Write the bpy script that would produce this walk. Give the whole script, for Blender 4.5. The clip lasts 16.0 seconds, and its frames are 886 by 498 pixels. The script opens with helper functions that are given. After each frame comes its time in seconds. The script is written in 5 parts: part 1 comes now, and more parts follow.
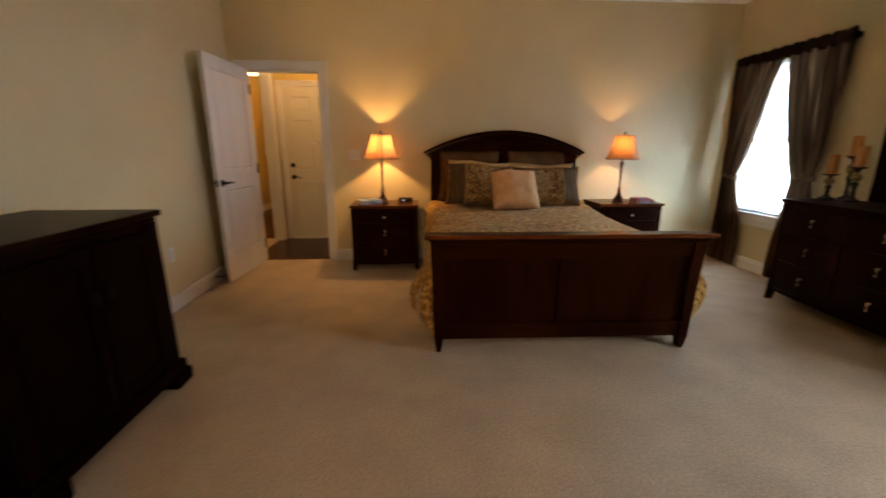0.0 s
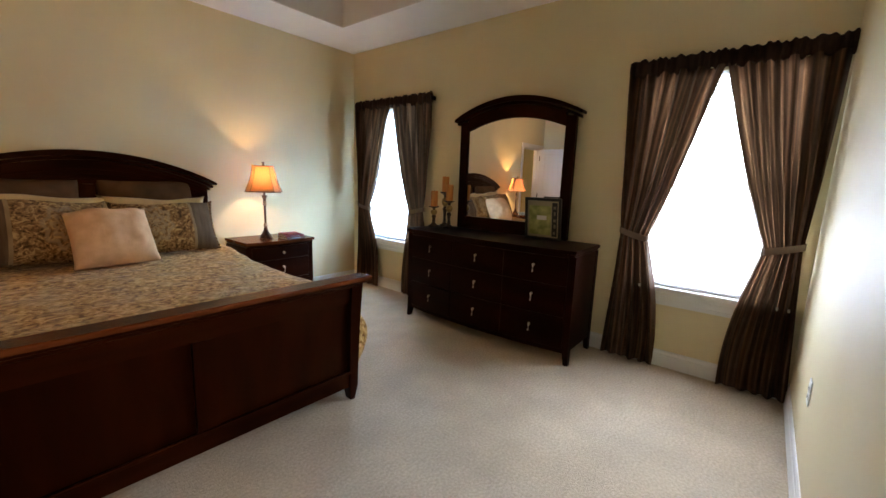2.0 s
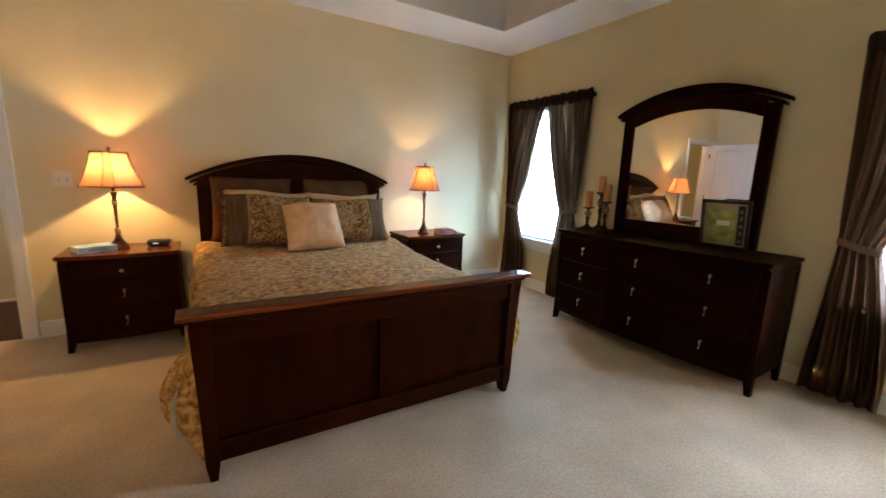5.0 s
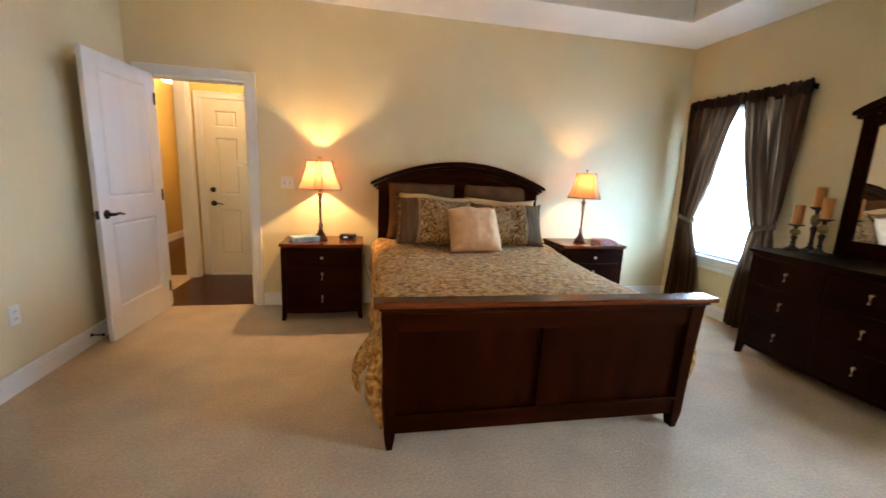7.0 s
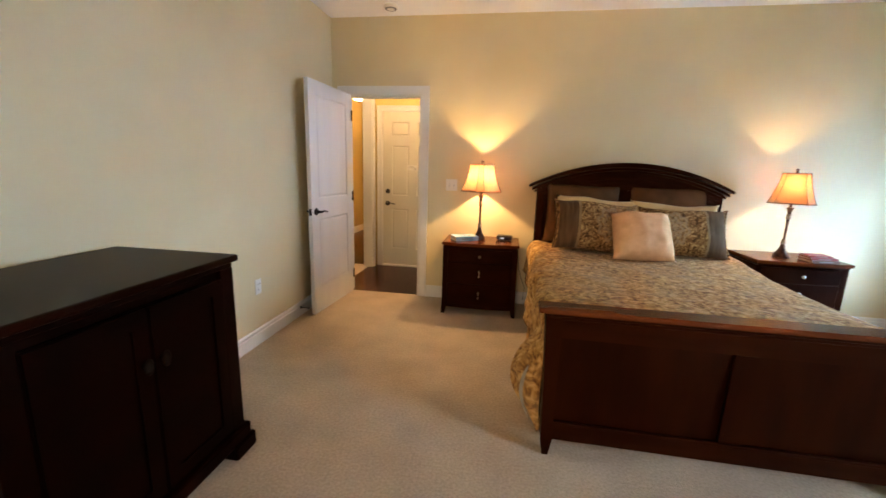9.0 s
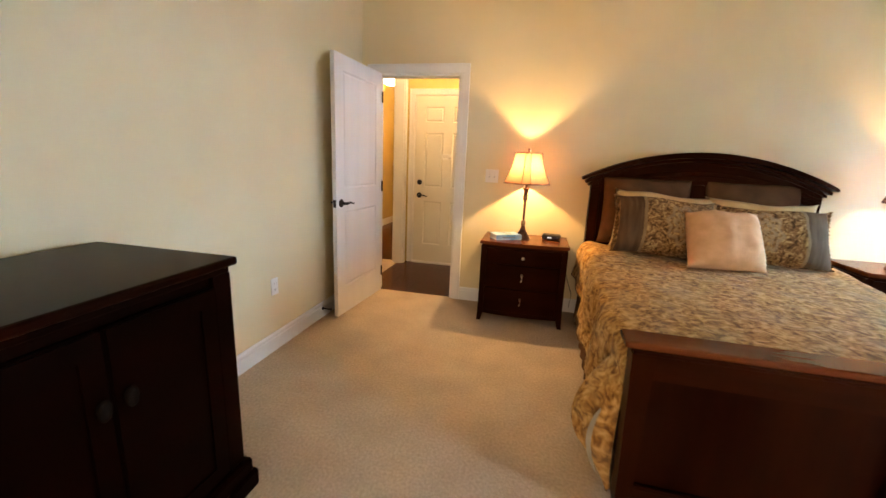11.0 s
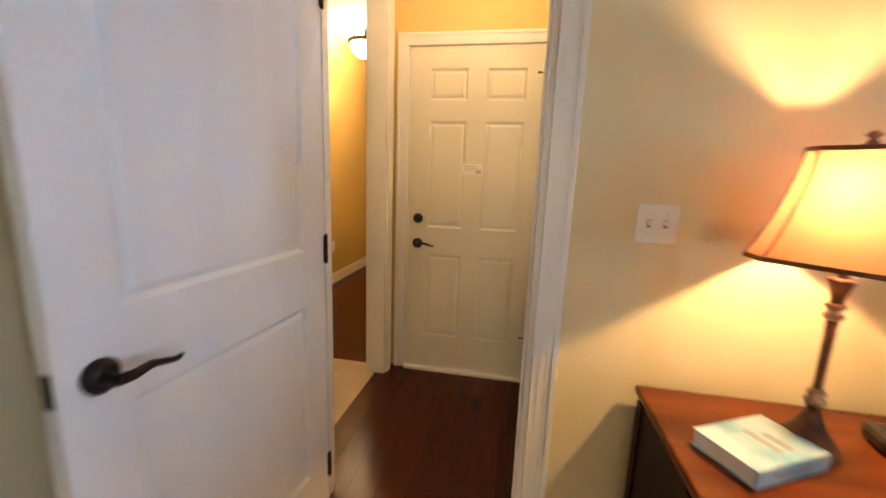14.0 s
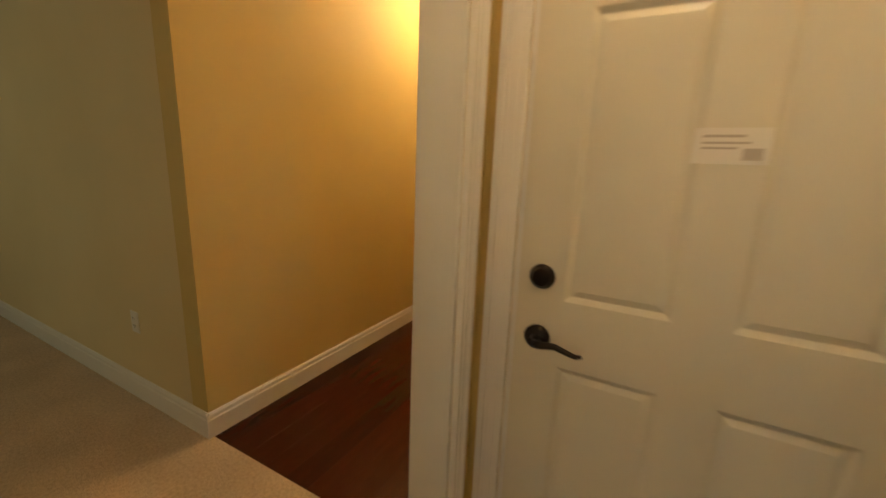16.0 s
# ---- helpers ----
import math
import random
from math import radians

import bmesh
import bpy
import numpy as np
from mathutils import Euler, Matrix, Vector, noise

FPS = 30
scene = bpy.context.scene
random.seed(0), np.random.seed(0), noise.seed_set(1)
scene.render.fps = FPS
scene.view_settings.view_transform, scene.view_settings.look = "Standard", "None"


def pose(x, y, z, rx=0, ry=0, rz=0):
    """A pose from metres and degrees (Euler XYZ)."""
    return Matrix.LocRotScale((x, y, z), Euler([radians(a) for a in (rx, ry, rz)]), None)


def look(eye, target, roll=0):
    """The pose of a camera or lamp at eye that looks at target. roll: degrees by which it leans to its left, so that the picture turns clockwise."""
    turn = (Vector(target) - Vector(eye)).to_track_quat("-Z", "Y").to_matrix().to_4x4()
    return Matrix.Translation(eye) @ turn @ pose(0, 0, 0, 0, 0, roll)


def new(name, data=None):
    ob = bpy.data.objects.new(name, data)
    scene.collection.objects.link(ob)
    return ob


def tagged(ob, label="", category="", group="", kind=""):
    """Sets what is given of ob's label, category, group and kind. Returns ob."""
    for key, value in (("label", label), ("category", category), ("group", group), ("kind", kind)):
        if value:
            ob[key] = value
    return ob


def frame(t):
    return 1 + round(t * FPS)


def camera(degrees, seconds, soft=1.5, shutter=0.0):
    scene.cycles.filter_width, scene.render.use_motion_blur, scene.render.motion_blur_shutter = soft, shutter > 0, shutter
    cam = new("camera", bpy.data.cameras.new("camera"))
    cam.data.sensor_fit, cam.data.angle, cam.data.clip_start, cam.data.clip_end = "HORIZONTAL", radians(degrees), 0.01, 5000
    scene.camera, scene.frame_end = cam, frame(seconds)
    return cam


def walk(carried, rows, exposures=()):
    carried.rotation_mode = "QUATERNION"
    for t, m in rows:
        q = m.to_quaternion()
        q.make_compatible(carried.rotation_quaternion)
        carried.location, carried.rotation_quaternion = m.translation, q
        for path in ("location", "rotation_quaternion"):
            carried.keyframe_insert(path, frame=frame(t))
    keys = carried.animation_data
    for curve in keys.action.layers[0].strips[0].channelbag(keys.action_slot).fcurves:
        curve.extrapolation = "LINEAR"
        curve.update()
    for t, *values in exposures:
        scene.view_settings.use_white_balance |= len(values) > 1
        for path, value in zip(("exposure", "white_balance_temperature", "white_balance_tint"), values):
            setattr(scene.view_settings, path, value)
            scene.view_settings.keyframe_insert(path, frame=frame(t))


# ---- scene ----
cam = camera(96.2, 16.0, shutter=0.5)
PATH = [
    (0, (0.0, -0.42, 1.241), (0.124, 1.515, 0.757), 0.1),
    (0.5, (0.063, -0.153, 1.239), (0.63, 1.696, 0.727), 0.8),
    (1, (0.178, 0.01, 1.256), (1.352, 1.555, 0.769), 1.8),
    (1.5, (0.275, 0.033, 1.297), (1.742, 1.335, 0.91), 2.3),
    (2, (0.287, 0.041, 1.323), (1.821, 1.277, 0.978), 2.0),
    (2.5, (0.298, 0.032, 1.315), (1.818, 1.287, 0.976), 2.2),
    (3, (0.281, 0.051, 1.307), (1.777, 1.336, 0.973), 2.1),
    (3.5, (0.261, 0.063, 1.308), (1.67, 1.443, 0.973), 2.4),
    (4, (0.219, 0.106, 1.293), (1.523, 1.585, 0.955), 2.5),
    (4.2, (0.188, 0.112, 1.293), (1.441, 1.633, 0.955), 2.3),
    (6.3, (0.059, 0.136, 1.339), (0.713, 1.988, 0.959), 2.4),
    (6.5, (0.03, 0.142, 1.326), (0.61, 2.02, 0.958), 2.5),
    (7, (-0.023, 0.143, 1.326), (0.387, 2.064, 0.955), 2.5),
    (7.5, (-0.07, 0.14, 1.332), (0.171, 2.089, 0.953), 2.5),
    (8, (-0.095, 0.126, 1.335), (-0.052, 2.087, 0.947), 2.2),
    (8.5, (-0.114, 0.119, 1.339), (-0.258, 2.076, 0.954), 2.0),
    (9, (-0.137, 0.101, 1.343), (-0.435, 2.039, 0.948), 1.7),
    (9.2, (-0.149, 0.097, 1.341), (-0.49, 2.029, 0.95), 1.6),
    (11.5, (-0.406, 0.769, 1.301), (-0.835, 2.671, 0.853), 2.4),
    (12, (-0.573, 1.12, 1.297), (-0.916, 3.039, 0.85), 0.9),
    (12.5, (-0.746, 1.520, 1.288), (-1.100, 3.443, 0.863), 0.6),
    (13, (-0.912, 1.937, 1.293), (-1.246, 3.869, 0.898), 1.0),
    (13.5, (-1.000, 2.412, 1.310), (-1.261, 4.358, 0.928), 0.6),
    (14, (-1.085, 2.856, 1.305), (-1.445, 4.789, 0.939), 2.1),
    (14.5, (-1.123, 3.306, 1.297), (-1.493, 5.242, 0.961), 2.3),
    (15, (-1.182, 3.720, 1.300), (-1.762, 5.598, 0.943), 2.6),
    (15.5, (-1.273, 4.064, 1.3), (-2.06, 5.866, 0.935), 2.2),
    (16, (-1.48, 4.364, 1.294), (-2.41, 6.082, 0.869), 2.2),
]
EXPOSURES = [
    (0.0, 0.05, 10300, 28),
    (0.5, 0.42, 9900, 25),
    (1.0, 0.48, 8300, 20),
    (2.0, 0.57, 7850, 21),
    (4.0, 0.47, 7900, 21),
    (6.5, 1.08, 7400, 19),
    (8.0, 1.1, 7300, 17),
    (9.0, 1.12, 7400, 18),
    (11.3, 1.38, 7750, 19),
    (12.5, 1.0, 7300, 16),
    (14.0, 1.0, 7100, 16),
    (15.0, 0.66, 7150, 15),
    (15.5, 0.48, 7300, 15),
    (16.0, 0.56, 6900, 10),
]
walk(cam, [(t, look(eye, target, roll)) for t, eye, target, roll in PATH], EXPOSURES)

# world and light
world = bpy.data.worlds.new("sky")
scene.world = world
world.use_nodes = True
wn = world.node_tree
sky = wn.nodes.new("ShaderNodeTexSky")
sky.sky_type = "NISHITA"
sky.sun_disc = False
sky.sun_elevation, sky.sun_rotation = radians(35), radians(60)
wn.nodes["Background"].inputs[1].default_value = 0.1
wn.links.new(sky.outputs[0], wn.nodes["Background"].inputs[0])


def area_lamp(name, m, w, h, watts, color):
    d = bpy.data.lights.new(name, "AREA")
    d.shape, d.size, d.size_y, d.energy, d.color = "RECTANGLE", w, h, watts, color
    ob = new(name, d)
    ob.matrix_world = m
    return ob


def point_lamp(name, at, watts, color, r=0.03):
    d = bpy.data.lights.new(name, "POINT")
    d.energy, d.color, d.shadow_soft_size = watts, color, r
    ob = new(name, d)
    ob.location = at
    return ob


DAY = (0.50, 0.72, 1.0)
WARM = (1.0, 0.67, 0.33)
HALLW = (1.0, 0.70, 0.38)
area_lamp("daylight_fill", pose(4.08, 0.20, 1.2, 0, 110, 0), 1.9, 1.1, 225, DAY)
area_lamp("daylight_fill", pose(4.0, 3.2, 1.2, 0, 108, 0), 1.9, 2.2, 400, (0.31, 0.61, 1.0))
# Added living room fill with no window there, tinted to green the wall.
area_lamp("daylight_fill", pose(-5.0, 2.66, 1.5, 90, 0, 0), 1.6, 1.6, 4.6, (0.95, 1.0, 0.74))
# Added warm fill in the unseen passage; no known lamp or window there.
area_lamp("daylight_fill", pose(-0.6, -3.0, 1.5, 90, 0, 0), 1.0, 1.4, 26, (1.0, 0.84, 0.66))
point_lamp("bulb", (-0.37, 3.865, 1.289), 15.5, WARM, 0.016)
point_lamp("bulb", (2.205, 3.83, 1.289), 7.5, WARM, 0.016)
point_lamp("bulb", (-2.74, 7.0, 2.66), 56, HALLW, 0.04)
point_lamp("bowl_glow", (-2.74, 7.0, 2.34), 13, HALLW, 0.16)
point_lamp("bulb", (-1.40, 4.62, 2.69), 28, (1.0, 0.72, 0.42), 0.04)
point_lamp("bowl_glow", (-1.40, 4.62, 2.40), 5, (1.0, 0.72, 0.42), 0.1)
scene.view_settings.exposure = 0.0


# materials
def mat(name, color, rough=0.6, metal=0.0, spec=0.5):
    m = bpy.data.materials.new(name)
    m.use_nodes = True
    b = m.node_tree.nodes["Principled BSDF"]
    b.inputs["Base Color"].default_value = (*color, 1)
    b.inputs["Roughness"].default_value = rough
    b.inputs["Metallic"].default_value = metal
    b.inputs["Specular IOR Level"].default_value = spec
    return m


def nodes(m):
    return m.node_tree.nodes, m.node_tree.links, m.node_tree.nodes["Principled BSDF"]


def textured(m, a, b, scale=5.0, detail=4.0, stretch=(1, 1, 1), bump=0.0, bump_scale=40.0, dist=0.002, lo=0.35, hi=0.65):
    """Noise between two colours, and a fine relief."""
    n, l, p = nodes(m)
    co = n.new("ShaderNodeTexCoord")
    mp = n.new("ShaderNodeMapping")
    mp.inputs["Scale"].default_value = stretch
    l.new(co.outputs["Object"], mp.inputs["Vector"])
    t = n.new("ShaderNodeTexNoise")
    t.inputs["Scale"].default_value, t.inputs["Detail"].default_value = scale, detail
    l.new(mp.outputs[0], t.inputs["Vector"])
    r = n.new("ShaderNodeValToRGB")
    r.color_ramp.elements[0].position, r.color_ramp.elements[0].color = lo, (*a, 1)
    r.color_ramp.elements[1].position, r.color_ramp.elements[1].color = hi, (*b, 1)
    l.new(t.outputs["Fac"], r.inputs[0])
    l.new(r.outputs[0], p.inputs["Base Color"])
    if bump:
        t2 = n.new("ShaderNodeTexNoise")
        t2.inputs["Scale"].default_value, t2.inputs["Detail"].default_value = bump_scale, 3
        l.new(mp.outputs[0], t2.inputs["Vector"])
        bp = n.new("ShaderNodeBump")
        bp.inputs["Strength"].default_value, bp.inputs["Distance"].default_value = bump, dist
        l.new(t2.outputs["Fac"], bp.inputs["Height"])
        l.new(bp.outputs[0], p.inputs["Normal"])
    return m


WALL = textured(mat("wall_paint", (0.6, 0.54, 0.36), 0.55, spec=0.3), (0.695, 0.58, 0.352), (0.74, 0.62, 0.385), 1.3, 3, bump=0.25, bump_scale=160, dist=0.001)
GOLD = textured(mat("gold_paint", (0.6, 0.42, 0.13), 0.55, spec=0.3), (0.60, 0.45, 0.175), (0.64, 0.485, 0.195), 1.5, 3, bump=0.25, bump_scale=160, dist=0.001)
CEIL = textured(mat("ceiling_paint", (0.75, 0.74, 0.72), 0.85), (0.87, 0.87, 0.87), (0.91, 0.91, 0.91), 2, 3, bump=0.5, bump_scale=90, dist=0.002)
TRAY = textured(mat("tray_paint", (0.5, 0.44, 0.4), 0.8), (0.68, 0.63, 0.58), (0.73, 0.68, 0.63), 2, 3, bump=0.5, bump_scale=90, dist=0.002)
TRIM = textured(mat("trim_paint", (0.78, 0.77, 0.75), 0.32), (0.76, 0.75, 0.73), (0.8, 0.79, 0.77), 3, 3, bump=0.1, bump_scale=60, dist=0.0005)
DOORM = textured(mat("door_paint", (0.76, 0.75, 0.73), 0.38), (0.73, 0.73, 0.73), (0.78, 0.78, 0.78), 2, 3, bump=0.3, bump_scale=70, stretch=(3, 3, 0.3), dist=0.0007)
CREAM = textured(mat("cream_door_paint", (0.7, 0.65, 0.5), 0.35), (0.68, 0.65, 0.56), (0.72, 0.69, 0.60), 2, 3, bump=0.2, bump_scale=70, dist=0.0005)
CARPET = textured(mat("carpet", (0.45, 0.41, 0.34), 0.95, spec=0.1), (0.525, 0.41, 0.30), (0.70, 0.56, 0.415), 75, 5, bump=0.8, bump_scale=170, dist=0.009, lo=0.3, hi=0.7)
cn, cl, cp = nodes(CARPET)
cramp = [q for q in cn if q.bl_idname == "ShaderNodeValToRGB"][0]
blot = cn.new("ShaderNodeTexNoise")
blot.inputs["Scale"].default_value, blot.inputs["Detail"].default_value = 3.2, 5
cl.new([q for q in cn if q.bl_idname == "ShaderNodeMapping"][0].outputs[0], blot.inputs["Vector"])
bmap = cn.new("ShaderNodeMapRange")
bmap.inputs["From Min"].default_value, bmap.inputs["From Max"].default_value = 0.35, 0.65
bmap.inputs["To Min"].default_value, bmap.inputs["To Max"].default_value = 0.84, 1.0
cl.new(blot.outputs["Fac"], bmap.inputs["Value"])
bmul = cn.new("ShaderNodeVectorMath")
bmul.operation = "SCALE"
cl.new(cramp.outputs[0], bmul.inputs[0])
cl.new(bmap.outputs[0], bmul.inputs["Scale"])
cl.new(bmul.outputs[0], cp.inputs["Base Color"])
WOODF = textured(mat("floor_wood", (0.09, 0.035, 0.02), 0.25, spec=0.3), (0.046, 0.008, 0.0025), (0.058, 0.0102, 0.0033), 4, 5, stretch=(6, 1, 1), bump=0.15, bump_scale=20)
CHERRY = textured(mat("dark_cherry", (0.06, 0.018, 0.012), 0.34, spec=0.04), (0.010, 0.0016, 0.0004), (0.022, 0.0042, 0.0011), 2.5, 5, stretch=(3, 3, 0.6), bump=0.04, bump_scale=30)
CHERRYH = textured(mat("dark_cherry_rail", (0.06, 0.018, 0.012), 0.34, spec=0.05), (0.012, 0.0021, 0.0006), (0.026, 0.0052, 0.0014), 2.5, 5, stretch=(0.6, 4, 4), bump=0.04, bump_scale=30)
CHERRYV = textured(mat("dark_cherry_long", (0.06, 0.018, 0.012), 0.34, spec=0.05), (0.012, 0.0021, 0.0006), (0.026, 0.0052, 0.0014), 2.5, 5, stretch=(4, 0.6, 4), bump=0.04, bump_scale=30)
# Polished tops and cap: warm lamp highlight put into a lighter, redder cherry.
CHERRYT = textured(mat("lit_polished_cherry_top", (0.06, 0.018, 0.012), 0.24, spec=0.2), (0.070, 0.015, 0.0045), (0.135, 0.034, 0.010), 2.5, 5, stretch=(0.6, 4, 4), bump=0.03, bump_scale=30)
DRESSERW = textured(mat("dark_dresser_cherry", (0.03, 0.008, 0.004), 0.36, spec=0.06), (0.0085, 0.0011, 0.0003), (0.018, 0.0027, 0.0008), 2.5, 5, stretch=(0.6, 3, 3), bump=0.04, bump_scale=30)
# Cherry darkened to near black; deep shading contrast is put into the colour.
SHADEDCHERRYT = textured(mat("shaded_cherry_top", (0.03, 0.008, 0.004), 0.32, spec=0.05), (0.007, 0.001, 0.0003), (0.014, 0.0022, 0.0006), 2.5, 5, stretch=(0.6, 3, 3), bump=0.03, bump_scale=30)
SHADEDCHERRY = textured(mat("shaded_cherry", (0.03, 0.008, 0.004), 0.38, spec=0.035), (0.0022, 0.0003, 0.0001), (0.005, 0.0006, 0.0002), 2.5, 5, stretch=(0.6, 3, 3), bump=0.04, bump_scale=30)
ESPRESSO = textured(mat("espresso_cherry", (0.03, 0.008, 0.004), 0.36, spec=0.08), (0.01, 0.0016, 0.0006), (0.022, 0.004, 0.0013), 2.5, 5, stretch=(0.6, 3, 3), bump=0.04, bump_scale=30)
for varnish in (CHERRY, CHERRYH, CHERRYV, CHERRYT, DRESSERW, SHADEDCHERRYT, SHADEDCHERRY, ESPRESSO):
    varnish.node_tree.nodes["Principled BSDF"].inputs["Specular Tint"].default_value = (1.0, 0.52, 0.30, 1)
BRONZE = mat("oiled_bronze", (0.025, 0.02, 0.018), 0.35, 0.8)
PULL = mat("aged_pull", (0.008, 0.0045, 0.0025), 0.75, 0.0, 0.06)
NICKEL = mat("brushed_nickel", (0.65, 0.60, 0.52), 0.3, 1.0)
PLASTIC = mat("white_plastic", (0.78, 0.76, 0.72), 0.35)
BLACK = mat("black_plastic", (0.012, 0.012, 0.013), 0.3)
MIRROR = mat("mirror_glass", (0.92, 0.92, 0.92), 0.01, 1.0)


# mesh helpers
def box(bm, x0, x1, y0, y1, z0, z1, bevel=0.0, seg=2):
    vs = [bm.verts.new((x, y, z)) for x in (x0, x1) for y in (y0, y1) for z in (z0, z1)]
    fs = [bm.faces.new([vs[i] for i in q]) for q in ((0, 1, 3, 2), (4, 6, 7, 5), (0, 4, 5, 1), (2, 3, 7, 6), (0, 2, 6, 4), (1, 5, 7, 3))]
    if bevel:
        es = {e for f in fs for e in f.edges}
        bmesh.ops.bevel(bm, geom=list(es), offset=bevel, segments=seg, affect="EDGES", profile=0.5)
    return bm


def boxes(*rows, bevel=0.0):
    bm = bmesh.new()
    for r in rows:
        box(bm, *r, bevel=bevel)
    return bm


def finish(name, bm, material, smooth=False):
    bmesh.ops.recalc_face_normals(bm, faces=bm.faces)
    me = bpy.data.meshes.new(name)
    bm.to_mesh(me)
    bm.free()
    for m in (material if isinstance(material, (list, tuple)) else [material]):
        me.materials.append(m)
    if smooth:
        for p in me.polygons:
            p.use_smooth = True
    return me


def part(name, bm, material, parent=None, label="", m=None, smooth=False, kind=""):
    ob = new(name, finish(name, bm, material, smooth))
    if parent is not None:
        ob.parent = parent
    if m is not None:
        ob.matrix_basis = m
    return tagged(ob, label, kind=kind)


def thing(name, label, category, m, group=""):
    ob = new(name)
    ob.empty_display_size = 0.1
    ob.matrix_basis = m
    return tagged(ob, label, category, group)


def structure(name, bm, material, label=""):
    return part(name, bm, material, None, label, kind="structure")


def lathe(rows, n=24, squash=1.0):
    """rows of radius and height."""
    bm = bmesh.new()
    rings = []
    for r, z in rows:
        rings.append([bm.verts.new((r * math.cos(2 * math.pi * i / n), r * squash * math.sin(2 * math.pi * i / n), z)) for i in range(n)])
    for a, b in zip(rings, rings[1:]):
        for i in range(n):
            bm.faces.new((a[i], a[(i + 1) % n], b[(i + 1) % n], b[i]))
    bm.faces.new(rings[0][::-1])
    bm.faces.new(rings[-1])
    return bm


def tube(points, r, n=10):
    """A round bar along points."""
    bm = bmesh.new()
    rings = []
    ps = [Vector(p) for p in points]
    for i, p in enumerate(ps):
        d = (ps[min(i + 1, len(ps) - 1)] - ps[max(i - 1, 0)]).normalized()
        q = d.to_track_quat("Z", "Y")
        rr = r[i] if isinstance(r, (list, tuple)) else r
        rings.append([bm.verts.new(p + q @ Vector((rr * math.cos(2 * math.pi * k / n), rr * math.sin(2 * math.pi * k / n), 0))) for k in range(n)])
    for a, b in zip(rings, rings[1:]):
        for i in range(n):
            bm.faces.new((a[i], a[(i + 1) % n], b[(i + 1) % n], b[i]))
    bm.faces.new(rings[0][::-1])
    bm.faces.new(rings[-1])
    return bm


def grid(f, nu, nv, closed=False):
    """A sheet of points f(u, v), u and v from 0 to 1."""
    bm = bmesh.new()
    vs = [[bm.verts.new(f(i / nu, j / nv)) for j in range(nv + 1)] for i in range(nu + (0 if closed else 1))]
    for i in range(nu):
        for j in range(nv):
            a, b = vs[i], vs[(i + 1) % len(vs)]
            bm.faces.new((a[j], b[j], b[j + 1], a[j + 1]))
    return bm


def with_uv(bm, nu, nv):
    """Cloth coordinates for a sheet made by grid()."""
    layer = bm.loops.layers.uv.new("cloth")
    bm.verts.index_update()
    for face in bm.faces:
        for loop in face.loops:
            i = loop.vert.index
            loop[layer].uv = ((i // (nv + 1)) / nu, (i % (nv + 1)) / nv)
    return bm


def prism(outline, y0, y1, bevel=0.0):
    """An outline of x and z, thick from y0 to y1."""
    bm = bmesh.new()
    a = [bm.verts.new((x, y0, z)) for x, z in outline]
    b = [bm.verts.new((x, y1, z)) for x, z in outline]
    n = len(a)
    bm.faces.new(a)
    bm.faces.new(b[::-1])
    for i in range(n):
        bm.faces.new((a[i], b[i], b[(i + 1) % n], a[(i + 1) % n]))
    if bevel:
        bmesh.ops.bevel(bm, geom=list(bm.edges), offset=bevel, segments=2, affect="EDGES", profile=0.5)
    return bm


def wall_boxes(axis, at0, at1, lo, hi, top, holes):
    """A wall from lo to hi along its length, with holes of start, end, sill and head."""
    bm = bmesh.new()

    def put(a, b, z0, z1):
        if b - a > 1e-4 and z1 - z0 > 1e-4:
            box(bm, *((a, b, at0, at1) if axis == "x" else (at0, at1, a, b)), z0, z1)
    u = lo
    for a, b, z0, z1 in sorted(holes):
        put(u, a, 0, top)
        put(a, b, 0, z0)
        put(a, b, z1, top)
        u = b
    put(u, hi, 0, top)
    return bm


# rooms
NW, WW, EW, SW, CH = 4.115, -1.93, 3.515, -0.22, 2.755
DX0, DX1, DH = -1.79, -1.008, 2.045

structure("wall_north", wall_boxes("x", NW, NW + 0.12, WW - 0.12, EW + 0.12, 3.2, [(DX0, DX1, 0, DH)]), WALL, "pale yellow-green painted wall behind the bed")
structure("wall_east", wall_boxes("y", EW, EW + 0.14, SW - 0.12, NW, 3.2, [(-0.12, 0.79, 0.605, 2.08), (2.95, 3.85, 0.605, 2.08)]), WALL, "pale yellow-green painted wall with two windows")
structure("wall_west", wall_boxes("y", WW - 0.12, WW, SW - 0.12, NW, 3.2, []), WALL, "pale yellow-green painted wall beside the open door")
structure("wall_south", wall_boxes("x", SW - 0.12, SW, WW, EW, 3.2, [(-0.95, 0.45, 0, 2.4)]), WALL, "pale yellow-green painted wall")
structure("wall_passage", boxes((-1.07, -0.95, -3.2, SW - 0.12, 0, 2.755), (0.45, 0.57, -3.2, SW - 0.12, 0, 2.755), (-1.07, 0.57, -3.32, -3.2, 0, 2.755)), WALL, "pale painted passage walls behind the camera")
structure("floor", boxes((WW - 0.12, EW + 0.12, SW - 0.12, NW + 0.02, -0.12, 0), (-1.07, 0.57, -3.32, SW - 0.12, -0.12, 0)), CARPET, "cream cut-pile bedroom carpet")
tx0, tx1, ty0, ty1 = WW + 0.6, 2.91, SW + 0.6, 3.52
